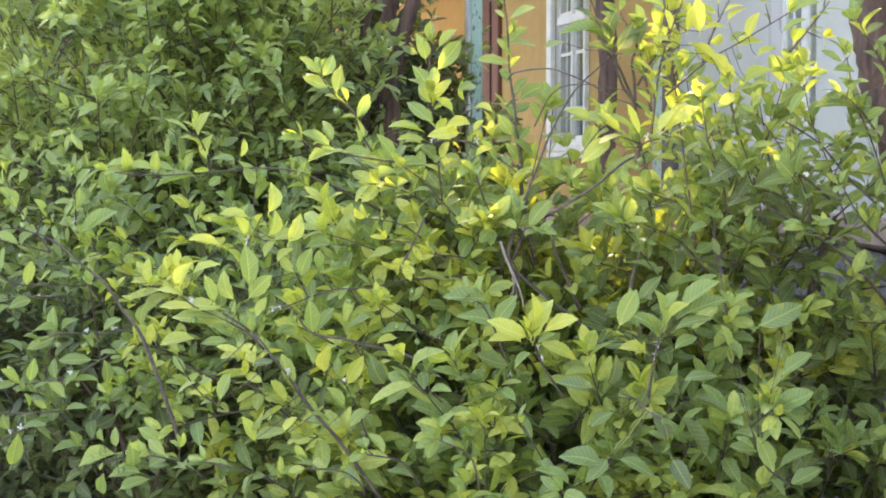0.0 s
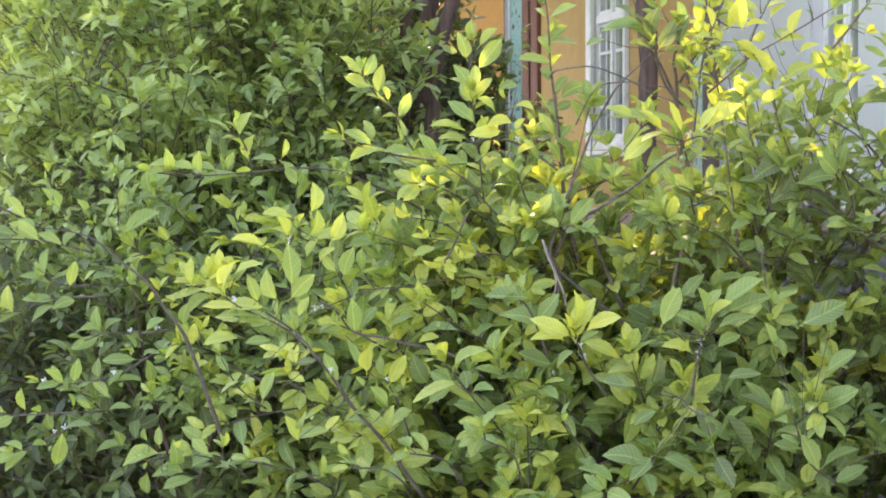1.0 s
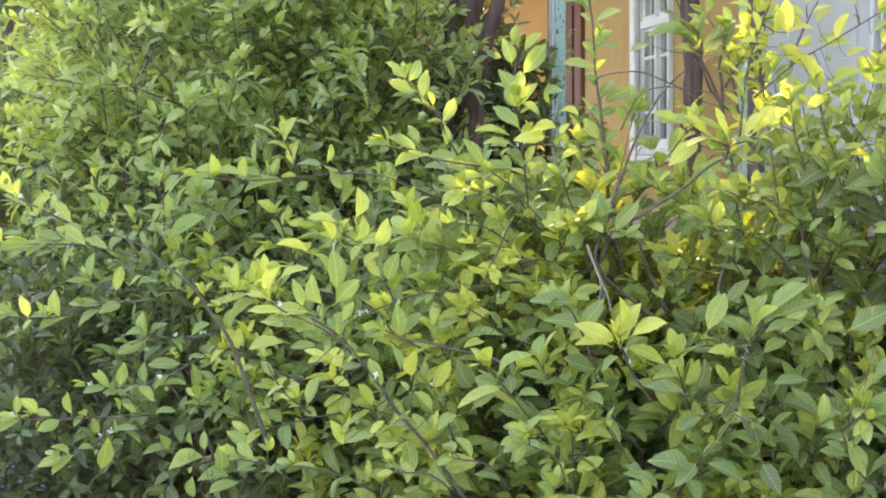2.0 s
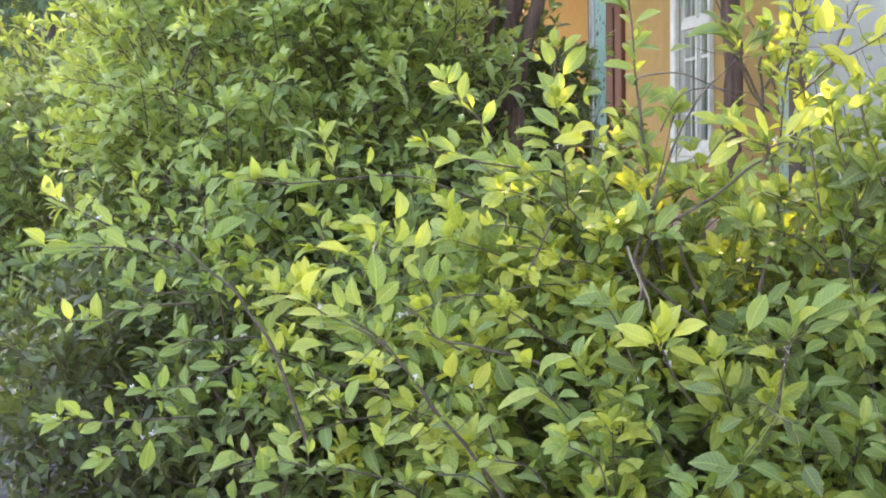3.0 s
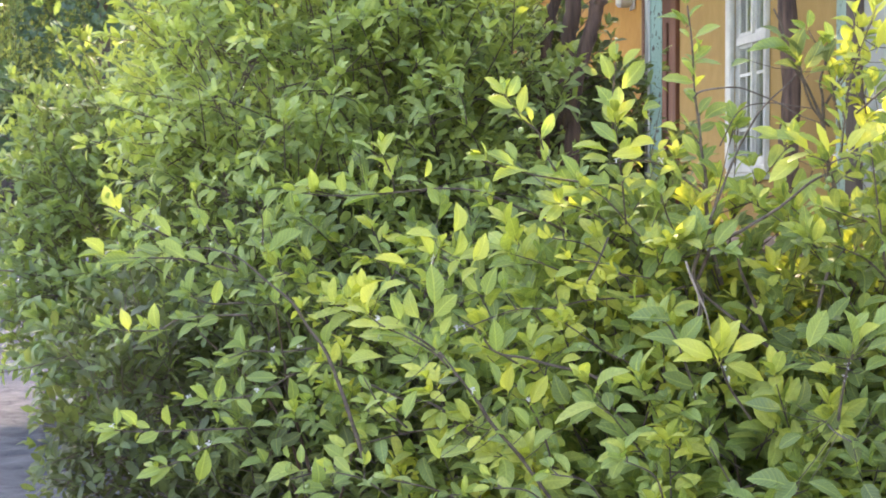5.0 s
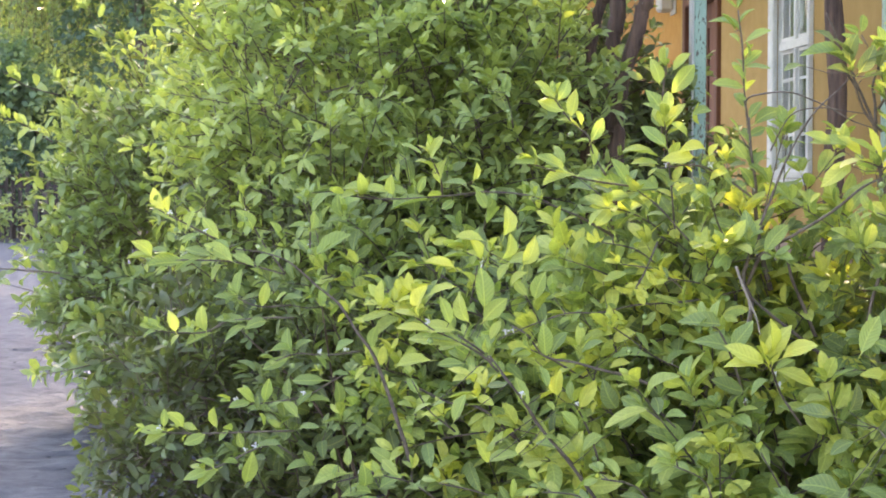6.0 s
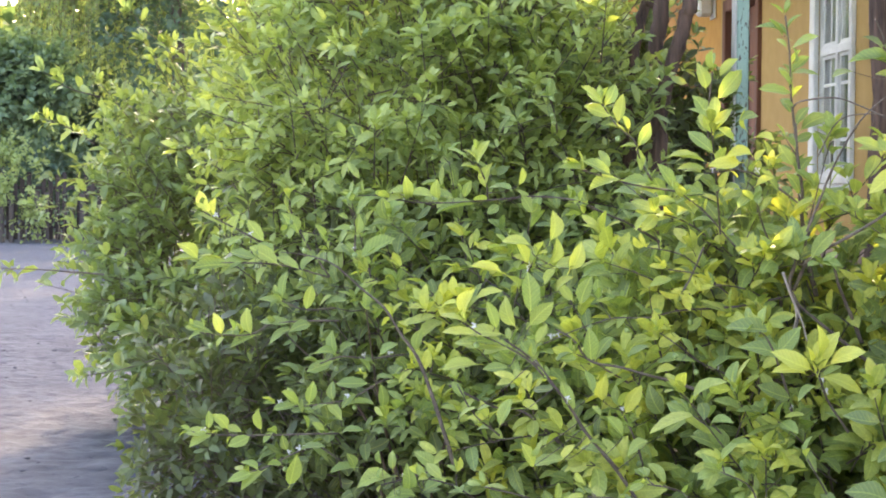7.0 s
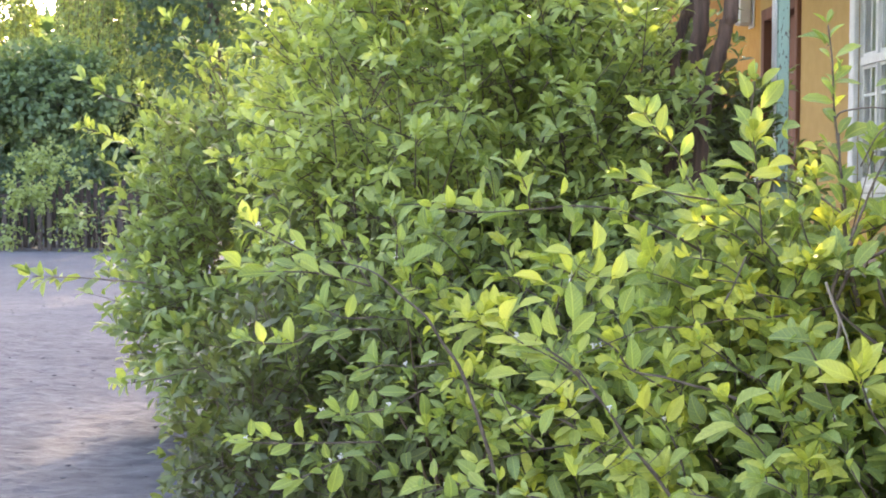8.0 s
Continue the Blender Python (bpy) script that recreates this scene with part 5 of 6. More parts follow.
twig(near, 3.5, [(1.34, 4.40, 0.75), (1.35, 4.35, 0.73), (1.38, 4.30, 0.71)],
     [(1.362, 4.337, 0.731, 0.039, -0.016, -0.073, 0.00, 0.6), (1.423, 4.300, 0.717, 0.075, -0.004, -0.109, 0.00, 0.6), (1.409, 4.300, 0.603, 0.031, -0.046, -0.067, 0.00, 0.6), (1.281, 4.350, 0.598, 0.085, -0.033, -0.040, 0.39, 0.4), (1.237, 4.350, 0.585, -0.112, 0.014, 0.027, 0.34, 0.6), (1.222, 4.400, 0.780, -0.091, 0.012, 0.018, 0.23, 0.6), (1.263, 4.400, 0.797, 0.017, -0.018, 0.074, 0.04, 0.6), (1.367, 4.400, 0.780, -0.035, 0.008, -0.066, 0.04, 0.5), (1.438, 4.300, 0.806, 0.085, -0.007, 0.013, 0.32, 0.4), (1.453, 4.300, 0.762, 0.087, -0.045, -0.038, 0.00, 0.4)],
     also=[(1.278, 4.400, 0.716, -0.062, -0.011, -0.033, 0.24, 0.5), (1.249, 4.350, 0.602, -0.062, -0.014, -0.053, 0.21, 0.3)])
twig(near, 3.5, [(1.73, 4.30, 0.53), (1.65, 4.25, 0.58), (1.60, 4.20, 0.64)],
     [(1.592, 4.200, 0.679, 0.038, -0.015, -0.084, 0.51, 0.7), (1.661, 4.200, 0.834, 0.066, -0.029, 0.053, 0.54, 0.5), (1.541, 4.200, 0.868, -0.049, 0.009, 0.071, 0.38, 0.5), (1.581, 4.200, 0.639, -0.073, -0.038, 0.023, 0.28, 0.5), (1.682, 4.266, 0.581, 0.080, -0.027, 0.046, 0.29, 0.3), (1.727, 4.300, 0.529, 0.075, -0.022, 0.046, 0.40, 0.5), (1.650, 4.262, 0.553, 0.030, -0.041, -0.037, 0.41, 0.6), (1.519, 4.200, 0.897, -0.027, -0.013, 0.065, 0.53, 0.7), (1.667, 4.200, 0.936, -0.009, -0.003, 0.057, 0.33, 0.5), (1.600, 4.200, 0.952, 0.114, 0.006, 0.054, 0.40, 0.5)])
twig(near, 4.5, [(1.23, 5.20, 1.21), (1.21, 5.18, 1.34), (1.19, 5.16, 1.52), (1.17, 5.14, 1.64), (1.16, 5.12, 1.75), (1.14, 5.10, 1.87)],
     [(1.190, 5.154, 1.557, 0.037, -0.004, 0.050, 0.37, 0.4), (1.204, 5.158, 1.540, 0.087, 0.014, 0.042, 0.42, 0.5), (1.170, 5.139, 1.647, -0.102, -0.028, 0.010, 0.60, 0.5), (1.173, 5.138, 1.652, -0.018, 0.010, 0.045, 0.48, 0.5), (1.168, 5.128, 1.710, 0.052, 0.004, 0.045, 0.47, 0.3), (1.172, 5.123, 1.734, -0.014, -0.040, 0.042, 0.40, 0.5), (1.165, 5.116, 1.775, 0.069, -0.035, 0.035, 0.54, 0.5), (1.168, 5.130, 1.696, 0.071, -0.035, 0.003, 0.39, 0.5), (1.147, 5.111, 1.802, -0.092, 0.014, 0.034, 0.57, 0.3), (1.133, 5.110, 1.810, -0.045, -0.022, 0.047, 0.46, 0.3)],
     also=[(1.185, 5.169, 1.437, -0.041, 0.006, 0.062, 0.46, 0.3), (1.197, 5.171, 1.420, -0.018, 0.012, 0.051, 0.38, 0.5), (1.205, 5.178, 1.353, -0.044, -0.023, 0.062, 0.42, 0.7), (1.221, 5.177, 1.370, 0.028, -0.041, 0.053, 0.38, 0.7), (1.169, 5.134, 1.672, -0.043, -0.026, 0.040, 0.44, 0.6), (1.180, 5.146, 1.606, -0.042, -0.038, 0.015, 0.42, 0.6), (1.188, 5.162, 1.507, 0.053, 0.006, 0.025, 0.41, 0.6), (1.192, 5.165, 1.482, -0.034, -0.001, 0.042, 0.42, 0.6), (1.208, 5.173, 1.407, 0.037, -0.004, 0.058, 0.40, 0.5), (1.214, 5.185, 1.306, -0.048, -0.045, 0.034, 0.43, 0.6)], more=24)
twig(near, 3.5, [(0.95, 5.25, 1.50), (0.94, 5.20, 1.61), (0.94, 5.15, 1.71)],
     [(0.924, 5.176, 1.663, -0.028, -0.010, 0.072, 0.59, 0.7), (0.963, 5.158, 1.695, 0.049, -0.016, 0.052, 0.53, 0.5), (0.964, 5.189, 1.631, 0.068, -0.003, 0.086, 0.56, 0.5), (0.941, 5.225, 1.557, -0.047, 0.002, 0.087, 0.54, 0.7), (0.946, 5.154, 1.707, -0.016, -0.045, 0.063, 0.49, 0.5)])
twig(near, 3.5, [(1.21, 5.10, 1.31), (1.09, 5.07, 1.39), (1.00, 5.03, 1.42), (0.89, 5.00, 1.41)],
     [(0.996, 5.033, 1.440, -0.095, -0.023, -0.008, 1.00, 0.5), (1.031, 5.040, 1.456, -0.082, -0.040, 0.000, 0.98, 0.5), (0.980, 5.032, 1.497, -0.057, -0.043, 0.040, 0.69, 0.6), (1.038, 5.035, 1.513, 0.049, -0.043, -0.009, 1.00, 0.6), (1.021, 5.033, 1.537, -0.018, -0.050, 0.063, 0.69, 0.4), (1.046, 5.033, 1.570, -0.059, -0.047, -0.009, 0.42, 0.3), (0.909, 5.009, 1.473, -0.065, 0.018, 0.057, 0.56, 0.7), (0.892, 5.002, 1.441, -0.108, -0.016, 0.017, 0.64, 0.3), (0.891, 5.000, 1.417, -0.080, 0.006, 0.006, 0.57, 0.4), (1.050, 5.057, 1.375, 0.048, -0.010, 0.024, 0.98, 0.5)],
     also=[(1.049, 5.048, 1.440, 0.026, 0.006, 0.041, 1.00, 0.3), (0.999, 5.049, 1.310, 0.053, 0.013, 0.048, 0.47, 0.4), (1.121, 5.077, 1.358, -0.052, -0.011, 0.066, 0.45, 0.4)])
twig(near, 3.0, [(1.10, 4.85, 1.59), (1.12, 4.83, 1.61), (1.21, 4.82, 1.62), (1.27, 4.80, 1.60), (1.33, 4.78, 1.57), (1.38, 4.77, 1.54), (1.43, 4.75, 1.52)], more=0, more_youth_light=0.45)
twig(near, 4.0, [(1.16, 4.90, 1.25), (1.19, 4.88, 1.34), (1.23, 4.86, 1.45), (1.29, 4.84, 1.56), (1.37, 4.82, 1.64), (1.39, 4.80, 1.68)], more=0, more_youth_light=0.45)
twig(near, 2.4, [(1.20, 4.95, 1.46), (1.25, 4.92, 1.56), (1.33, 4.90, 1.58), (1.40, 4.88, 1.57), (1.46, 4.85, 1.56)], more=0, more_youth_light=0.45)
twig(near, 4.0, [(1.44, 4.70, 1.51), (1.39, 4.67, 1.55), (1.35, 4.63, 1.61), (1.33, 4.60, 1.66)],
     [(1.321, 4.600, 1.669, -0.124, -0.033, 0.043, 0.33, 0.4), (1.321, 4.600, 1.684, -0.063, -0.049, 0.059, 0.06, 0.4), (1.321, 4.600, 1.684, 0.005, -0.046, 0.077, 0.00, 0.6), (1.336, 4.600, 1.669, 0.076, -0.013, 0.047, 0.08, 0.3), (1.345, 4.604, 1.662, 0.040, -0.005, 0.073, 0.06, 0.6), (1.322, 4.605, 1.654, -0.059, 0.018, 0.019, 0.00, 0.4), (1.290, 4.600, 1.699, -0.116, -0.036, 0.001, 0.39, 0.3), (1.199, 4.600, 1.677, -0.068, -0.045, -0.016, 0.42, 0.3), (1.275, 4.600, 1.732, -0.051, 0.011, 0.038, 0.00, 0.5), (1.408, 4.608, 1.672, 0.029, 0.019, 0.069, 0.07, 0.3)],
     also=[(1.357, 4.617, 1.643, 0.071, 0.006, 0.015, 0.04, 0.4)])
twig(near, 3.5, [(1.40, 4.60, 1.36), (1.40, 4.55, 1.41), (1.46, 4.50, 1.43)],
     [(1.337, 4.550, 1.444, -0.065, -0.005, 0.048, 1.00, 0.6), (1.368, 4.554, 1.414, -0.101, -0.049, -0.005, 0.93, 0.3), (1.390, 4.550, 1.436, -0.033, 0.003, 0.080, 0.96, 0.6), (1.433, 4.518, 1.436, 0.036, -0.038, 0.061, 1.00, 0.5), (1.445, 4.507, 1.443, 0.090, -0.012, 0.061, 0.96, 0.7), (1.367, 4.550, 1.429, -0.071, -0.036, 0.055, 0.71, 0.4), (1.459, 4.503, 1.413, -0.062, -0.004, 0.015, 0.64, 0.3), (1.261, 4.550, 1.470, -0.082, -0.024, 0.029, 0.63, 0.5), (1.309, 4.550, 1.459, -0.109, 0.003, 0.016, 0.66, 0.4), (1.311, 4.566, 1.418, -0.081, -0.016, -0.059, 0.65, 0.7)])
twig(near, 3.0, [(1.44, 4.60, 1.43), (1.45, 4.57, 1.60), (1.47, 4.53, 1.71), (1.50, 4.50, 1.81)],
     [(1.426, 4.583, 1.519, -0.031, 0.011, 0.036, 0.92, 0.5), (1.469, 4.534, 1.709, -0.009, 0.019, 0.060, 1.00, 0.6), (1.513, 4.529, 1.708, 0.014, -0.013, 0.071, 1.00, 0.7), (1.545, 4.525, 1.708, -0.009, -0.016, 0.090, 0.98, 0.7), (1.532, 4.540, 1.672, 0.067, 0.008, -0.037, 0.95, 0.7), (1.579, 4.543, 1.650, 0.053, 0.010, -0.059, 1.00, 0.5), (1.557, 4.524, 1.708, 0.061, -0.009, 0.010, 0.98, 0.4), (1.427, 4.545, 1.680, 0.064, 0.001, 0.003, 0.78, 0.4), (1.434, 4.568, 1.593, -0.063, -0.047, 0.038, 0.94, 0.4), (1.460, 4.554, 1.639, -0.035, 0.010, 0.038, 0.75, 0.4)],
     also=[(1.455, 4.562, 1.610, 0.041, -0.040, 0.027, 0.87, 0.5), (1.446, 4.582, 1.522, -0.030, -0.023, 0.059, 0.62, 0.5)])
twig(near, 3.0, [(1.48, 4.60, 1.54), (1.58, 4.57, 1.63), (1.66, 4.53, 1.68), (1.79, 4.50, 1.76)],
     [(1.685, 4.529, 1.686, 0.023, -0.022, 0.072, 0.94, 0.5), (1.650, 4.540, 1.667, 0.079, 0.000, 0.016, 1.00, 0.4), (1.710, 4.529, 1.644, 0.060, 0.013, 0.024, 1.00, 0.4), (1.549, 4.567, 1.664, 0.073, 0.018, -0.036, 1.00, 0.7), (1.610, 4.560, 1.619, 0.047, -0.011, -0.030, 0.97, 0.6), (1.685, 4.547, 1.570, 0.082, 0.007, 0.039, 0.75, 0.4), (1.700, 4.544, 1.562, 0.066, -0.002, 0.008, 0.73, 0.3), (1.773, 4.511, 1.704, 0.052, -0.046, 0.035, 0.74, 0.4), (1.793, 4.502, 1.748, 0.079, -0.019, 0.037, 0.70, 0.4), (1.631, 4.533, 1.734, 0.048, 0.002, 0.038, 1.00, 0.3)],
     also=[(1.659, 4.560, 1.540, -0.053, -0.015, -0.031, 0.84, 0.5)])
# tones near zero paint this tuft as shadowed
twig(near, 3.5, [(1.91, 4.70, 1.15), (1.85, 4.67, 1.26), (1.75, 4.63, 1.29), (1.71, 4.60, 1.34)],
     [(1.702, 4.627, 1.277, -0.056, 0.014, 0.099, 0.00, 0.7), (1.740, 4.633, 1.276, 0.088, -0.024, 0.065, 0.00, 0.5), (1.675, 4.600, 1.342, -0.088, -0.046, -0.037, 0.08, 0.5), (1.722, 4.618, 1.311, -0.026, 0.015, -0.047, 0.00, 0.6), (1.763, 4.639, 1.279, -0.094, -0.012, -0.038, 0.00, 0.5), (1.852, 4.675, 1.231, -0.093, 0.017, 0.024, 0.00, 0.3), (1.793, 4.652, 1.248, 0.087, 0.010, -0.040, 0.06, 0.3)])
twig(near, 3.5, [(1.95, 4.60, 1.26), (1.87, 4.55, 1.31), (1.80, 4.50, 1.34)],
     [(1.805, 4.512, 1.325, -0.066, -0.028, 0.061, 0.51, 0.6), (1.826, 4.523, 1.324, 0.005, -0.025, 0.082, 0.46, 0.5), (1.808, 4.519, 1.309, -0.083, 0.007, -0.007, 0.42, 0.6), (1.881, 4.548, 1.339, 0.059, 0.007, 0.021, 0.45, 0.5), (1.893, 4.531, 1.400, -0.049, 0.017, 0.056, 0.59, 0.5), (1.948, 4.555, 1.400, -0.064, 0.005, 0.041, 0.44, 0.4), (1.795, 4.500, 1.490, 0.039, -0.007, 0.063, 0.60, 0.4), (1.831, 4.500, 1.445, -0.039, 0.013, 0.056, 0.46, 0.4), (1.891, 4.570, 1.280, 0.087, 0.011, -0.024, 0.38, 0.5), (1.772, 4.515, 1.267, -0.075, 0.015, 0.030, 0.35, 0.4)],
     also=[(1.939, 4.570, 1.342, 0.027, -0.050, 0.046, 0.48, 0.5)])
twig(near, 3.5, [(2.09, 4.55, 1.30), (2.03, 4.52, 1.43), (1.97, 4.48, 1.52), (1.93, 4.45, 1.64)],
     [(1.940, 4.450, 1.647, -0.034, 0.015, 0.048, 0.31, 0.6), (1.918, 4.454, 1.625, -0.054, 0.013, 0.033, 0.36, 0.6), (1.987, 4.490, 1.506, -0.045, 0.019, 0.082, 0.28, 0.7), (1.981, 4.494, 1.491, -0.136, -0.040, 0.017, 0.41, 0.4), (2.006, 4.504, 1.469, 0.054, -0.012, 0.036, 0.31, 0.6), (2.029, 4.517, 1.434, -0.061, 0.010, 0.008, 0.29, 0.4), (2.053, 4.531, 1.373, -0.046, 0.006, -0.031, 0.32, 0.7), (2.040, 4.475, 1.569, -0.043, -0.039, 0.058, 0.25, 0.5), (2.028, 4.546, 1.296, -0.050, -0.002, 0.031, 0.35, 0.5), (2.063, 4.550, 1.265, 0.035, 0.016, 0.061, 0.38, 0.6)],
     also=[(1.954, 4.463, 1.598, -0.066, -0.023, 0.006, 0.37, 0.5)])
twig(near, 3.0, [(1.60, 4.70, 1.12), (1.56, 4.67, 1.34), (1.53, 4.65, 1.50), (1.50, 4.62, 1.65), (1.48, 4.60, 1.80)], more=34, more_youth_light=0.75)
twig(near, 3.0, [(1.70, 4.70, 1.15), (1.67, 4.67, 1.29), (1.61, 4.63, 1.42), (1.58, 4.60, 1.53)], more=34, more_youth_light=0.50)
twig(near, 3.0, [(1.78, 4.65, 1.19), (1.73, 4.62, 1.34), (1.67, 4.58, 1.46), (1.64, 4.55, 1.57)], more=34, more_youth_light=0.40)
twig(near, 3.0, [(1.90, 4.60, 1.19), (1.86, 4.57, 1.30), (1.78, 4.53, 1.40), (1.70, 4.50, 1.49)], more=34, more_youth_light=0.45)
twig(near, 3.0, [(2.00, 4.60, 1.19), (1.94, 4.57, 1.34), (1.87, 4.53, 1.46), (1.83, 4.50, 1.57)], more=34, more_youth_light=0.45)
twig(near, 3.0, [(2.07, 4.50, 1.40), (1.98, 4.45, 1.49), (1.90, 4.40, 1.54)], more=34, more_youth_light=0.40)
twig(near, 3.0, [(2.07, 4.50, 1.14), (1.97, 4.45, 1.22), (1.90, 4.40, 1.30)], more=34, more_youth_light=0.30)
twig(near, 3.0, [(2.06, 4.50, 1.62), (2.00, 4.45, 1.67), (1.94, 4.40, 1.73)], more=34, more_youth_light=0.35)
twig(near, 3.0, [(1.75, 4.80, 1.21), (1.56, 4.75, 1.25), (1.43, 4.70, 1.29)], more=34, more_youth_light=0.35)
twig(near, 3.0, [(1.47, 4.70, 1.50), (1.42, 4.65, 1.66), (1.35, 4.60, 1.76)], more=34, more_youth_light=0.30)
twig(near, 3.0, [(1.58, 4.60, 1.62), (1.59, 4.55, 1.70), (1.62, 4.50, 1.79)], more=34, more_youth_light=0.80)
twig(near, 3.0, [(1.83, 4.60, 1.66), (1.88, 4.55, 1.74), (1.90, 4.50, 1.79)], more=34, more_youth_light=0.60)
twig(near, 3.0, [(1.43, 4.70, 1.57), (1.50, 4.65, 1.71), (1.53, 4.60, 1.80)], more=34, more_youth_light=0.80)
twig(near, 3.0, [(2.12, 4.60, 1.03), (1.98, 4.55, 1.13), (1.85, 4.50, 1.18)], more=34, more_youth_light=0.30)
twig(near, 3.0, [(1.85, 4.70, 1.09), (1.74, 4.65, 1.14), (1.61, 4.60, 1.19)], more=34, more_youth_light=0.30)
twig(near, 3.0, [(1.67, 4.80, 1.05), (1.57, 4.75, 1.14), (1.45, 4.70, 1.19)], more=34, more_youth_light=0.35)
twig(near, 3.0, [(1.03, 5.05, 1.16), (0.96, 5.02, 1.23), (0.89, 4.98, 1.30), (0.82, 4.95, 1.35)], more=20, more_youth_light=0.50)
twig(near, 3.0, [(1.14, 5.10, 1.16), (1.08, 5.05, 1.24), (1.04, 5.00, 1.33)], more=20, more_youth_light=0.45)
# the next four twigs are coloured extra yellow as sun specks
twig(near, 3.0, [(0.91, 5.10, 1.13), (0.83, 5.05, 1.18), (0.73, 5.00, 1.20)], more=20, more_youth_light=0.90)
twig(near, 3.0, [(0.98, 5.05, 1.06), (0.89, 5.00, 1.12), (0.78, 4.95, 1.14)], more=20, more_youth_light=1.20)
twig(near, 3.0, [(1.11, 5.05, 1.03), (1.02, 5.00, 1.08), (0.91, 4.95, 1.10)], more=20, more_youth_light=1.20)
twig(near, 3.0, [(0.90, 5.05, 1.20), (0.86, 5.00, 1.13), (0.82, 4.95, 1.07)], more=20, more_youth_light=1.20)
twig(near, 3.0, [(0.68, 4.70, 0.48), (0.61, 4.65, 0.54), (0.51, 4.60, 0.56)], more=20, more_youth_light=0.50)
twig(near, 3.0, [(0.81, 4.60, 0.50), (0.75, 4.55, 0.58), (0.65, 4.50, 0.61)], more=20, more_youth_light=0.45)
twig(near, 3.0, [(0.96, 4.55, 0.50), (0.92, 4.50, 0.60), (0.83, 4.45, 0.65)], more=20, more_youth_light=0.35)
twig(near, 3.0, [(1.16, 4.50, 0.50), (1.10, 4.45, 0.60), (1.04, 4.40, 0.69)], more=20, more_youth_light=0.30)
twig(near, 3.0, [(0.48, 4.85, 0.46), (0.38, 4.80, 0.52), (0.25, 4.75, 0.56)], more=20, more_youth_light=0.50)
twig(near, 3.0, [(0.93, 4.80, 0.67), (0.84, 4.75, 0.76), (0.77, 4.70, 0.82)], more=20, more_youth_light=0.40)
twig(near, 3.0, [(0.32, 5.10, 0.65), (0.24, 5.05, 0.72), (0.19, 5.00, 0.81)], more=20, more_youth_light=0.45)
twig(near, 3.0, [(0.27, 5.10, 0.45), (0.19, 5.05, 0.51), (0.11, 5.00, 0.54)], more=20, more_youth_light=0.50)
bough(near, [(1.064, 4.780, 1.143), (1.080, 4.780, 1.096), (1.102, 4.780, 1.045), (1.121, 4.780, 1.001), (1.133, 4.780, 0.954)], 0.0042, 0.0022, M_PALETWIG)
bough(near, [(1.099, 4.780, 1.052), (1.102, 4.780, 1.017), (1.092, 4.780, 0.979)], 0.0026, 0.0012, M_PALETWIG)
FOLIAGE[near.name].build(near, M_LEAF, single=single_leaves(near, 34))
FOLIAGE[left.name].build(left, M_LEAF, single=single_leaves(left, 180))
# the lower blobs and sprays are coloured darker to stand for shade
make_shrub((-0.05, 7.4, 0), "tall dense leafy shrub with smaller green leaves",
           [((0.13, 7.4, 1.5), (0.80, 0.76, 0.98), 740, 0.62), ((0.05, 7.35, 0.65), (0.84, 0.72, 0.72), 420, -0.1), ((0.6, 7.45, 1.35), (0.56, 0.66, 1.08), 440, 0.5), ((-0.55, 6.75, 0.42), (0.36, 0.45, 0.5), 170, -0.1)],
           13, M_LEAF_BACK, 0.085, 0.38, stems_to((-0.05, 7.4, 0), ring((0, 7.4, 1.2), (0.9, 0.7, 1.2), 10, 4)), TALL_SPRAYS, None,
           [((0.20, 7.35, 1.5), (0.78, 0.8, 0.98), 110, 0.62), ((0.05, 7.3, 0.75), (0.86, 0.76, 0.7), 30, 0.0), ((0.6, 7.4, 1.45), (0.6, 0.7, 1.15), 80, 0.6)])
make_shrub((-1.1, 10.3, 0), "tall leafy shrub beside the dirt lane",
           [((-0.62, 10.2, 0.95), (0.98, 1.2, 1.08), 1250, 0.28), ((-0.45, 10.2, 0.4), (0.75, 1.0, 0.5), 300, 0.1)],
           14, M_LEAF_BACK, 0.104, 0.36, stems_to((-1.1, 10.3, 0), ring((-0.8, 10.3, 1.0), (0.8, 1.1, 1.1), 9, 5)), LANE_SPRAYS, None,
           [((-0.62, 10.2, 0.95), (1.0, 1.2, 1.12), 80, 0.3)])
make_shrub((0.5, 9.8, 0), "tall dense leafy shrub near the ochre wall",
           [((0.35, 9.7, 1.5), (1.1, 1.1, 1.7), 1400, 0.55), ((1.5, 8.75, 1.1), (0.42, 0.45, 0.82), 420, -0.02), ((1.25, 8.3, 1.5), (0.32, 0.35, 0.75), 300, 0.0)],
           15, M_LEAF_BACK, 0.087, 0.38, stems_to((0.5, 9.8, 0), ring((0.4, 9.8, 1.4), (1, 1, 1.4), 9, 6)), (), None,
           [((0.35, 9.7, 1.6), (1.1, 1.1, 1.7), 80, 0.54), ((1.5, 8.7, 1.1), (0.42, 0.45, 0.8), 16, 0.25)])


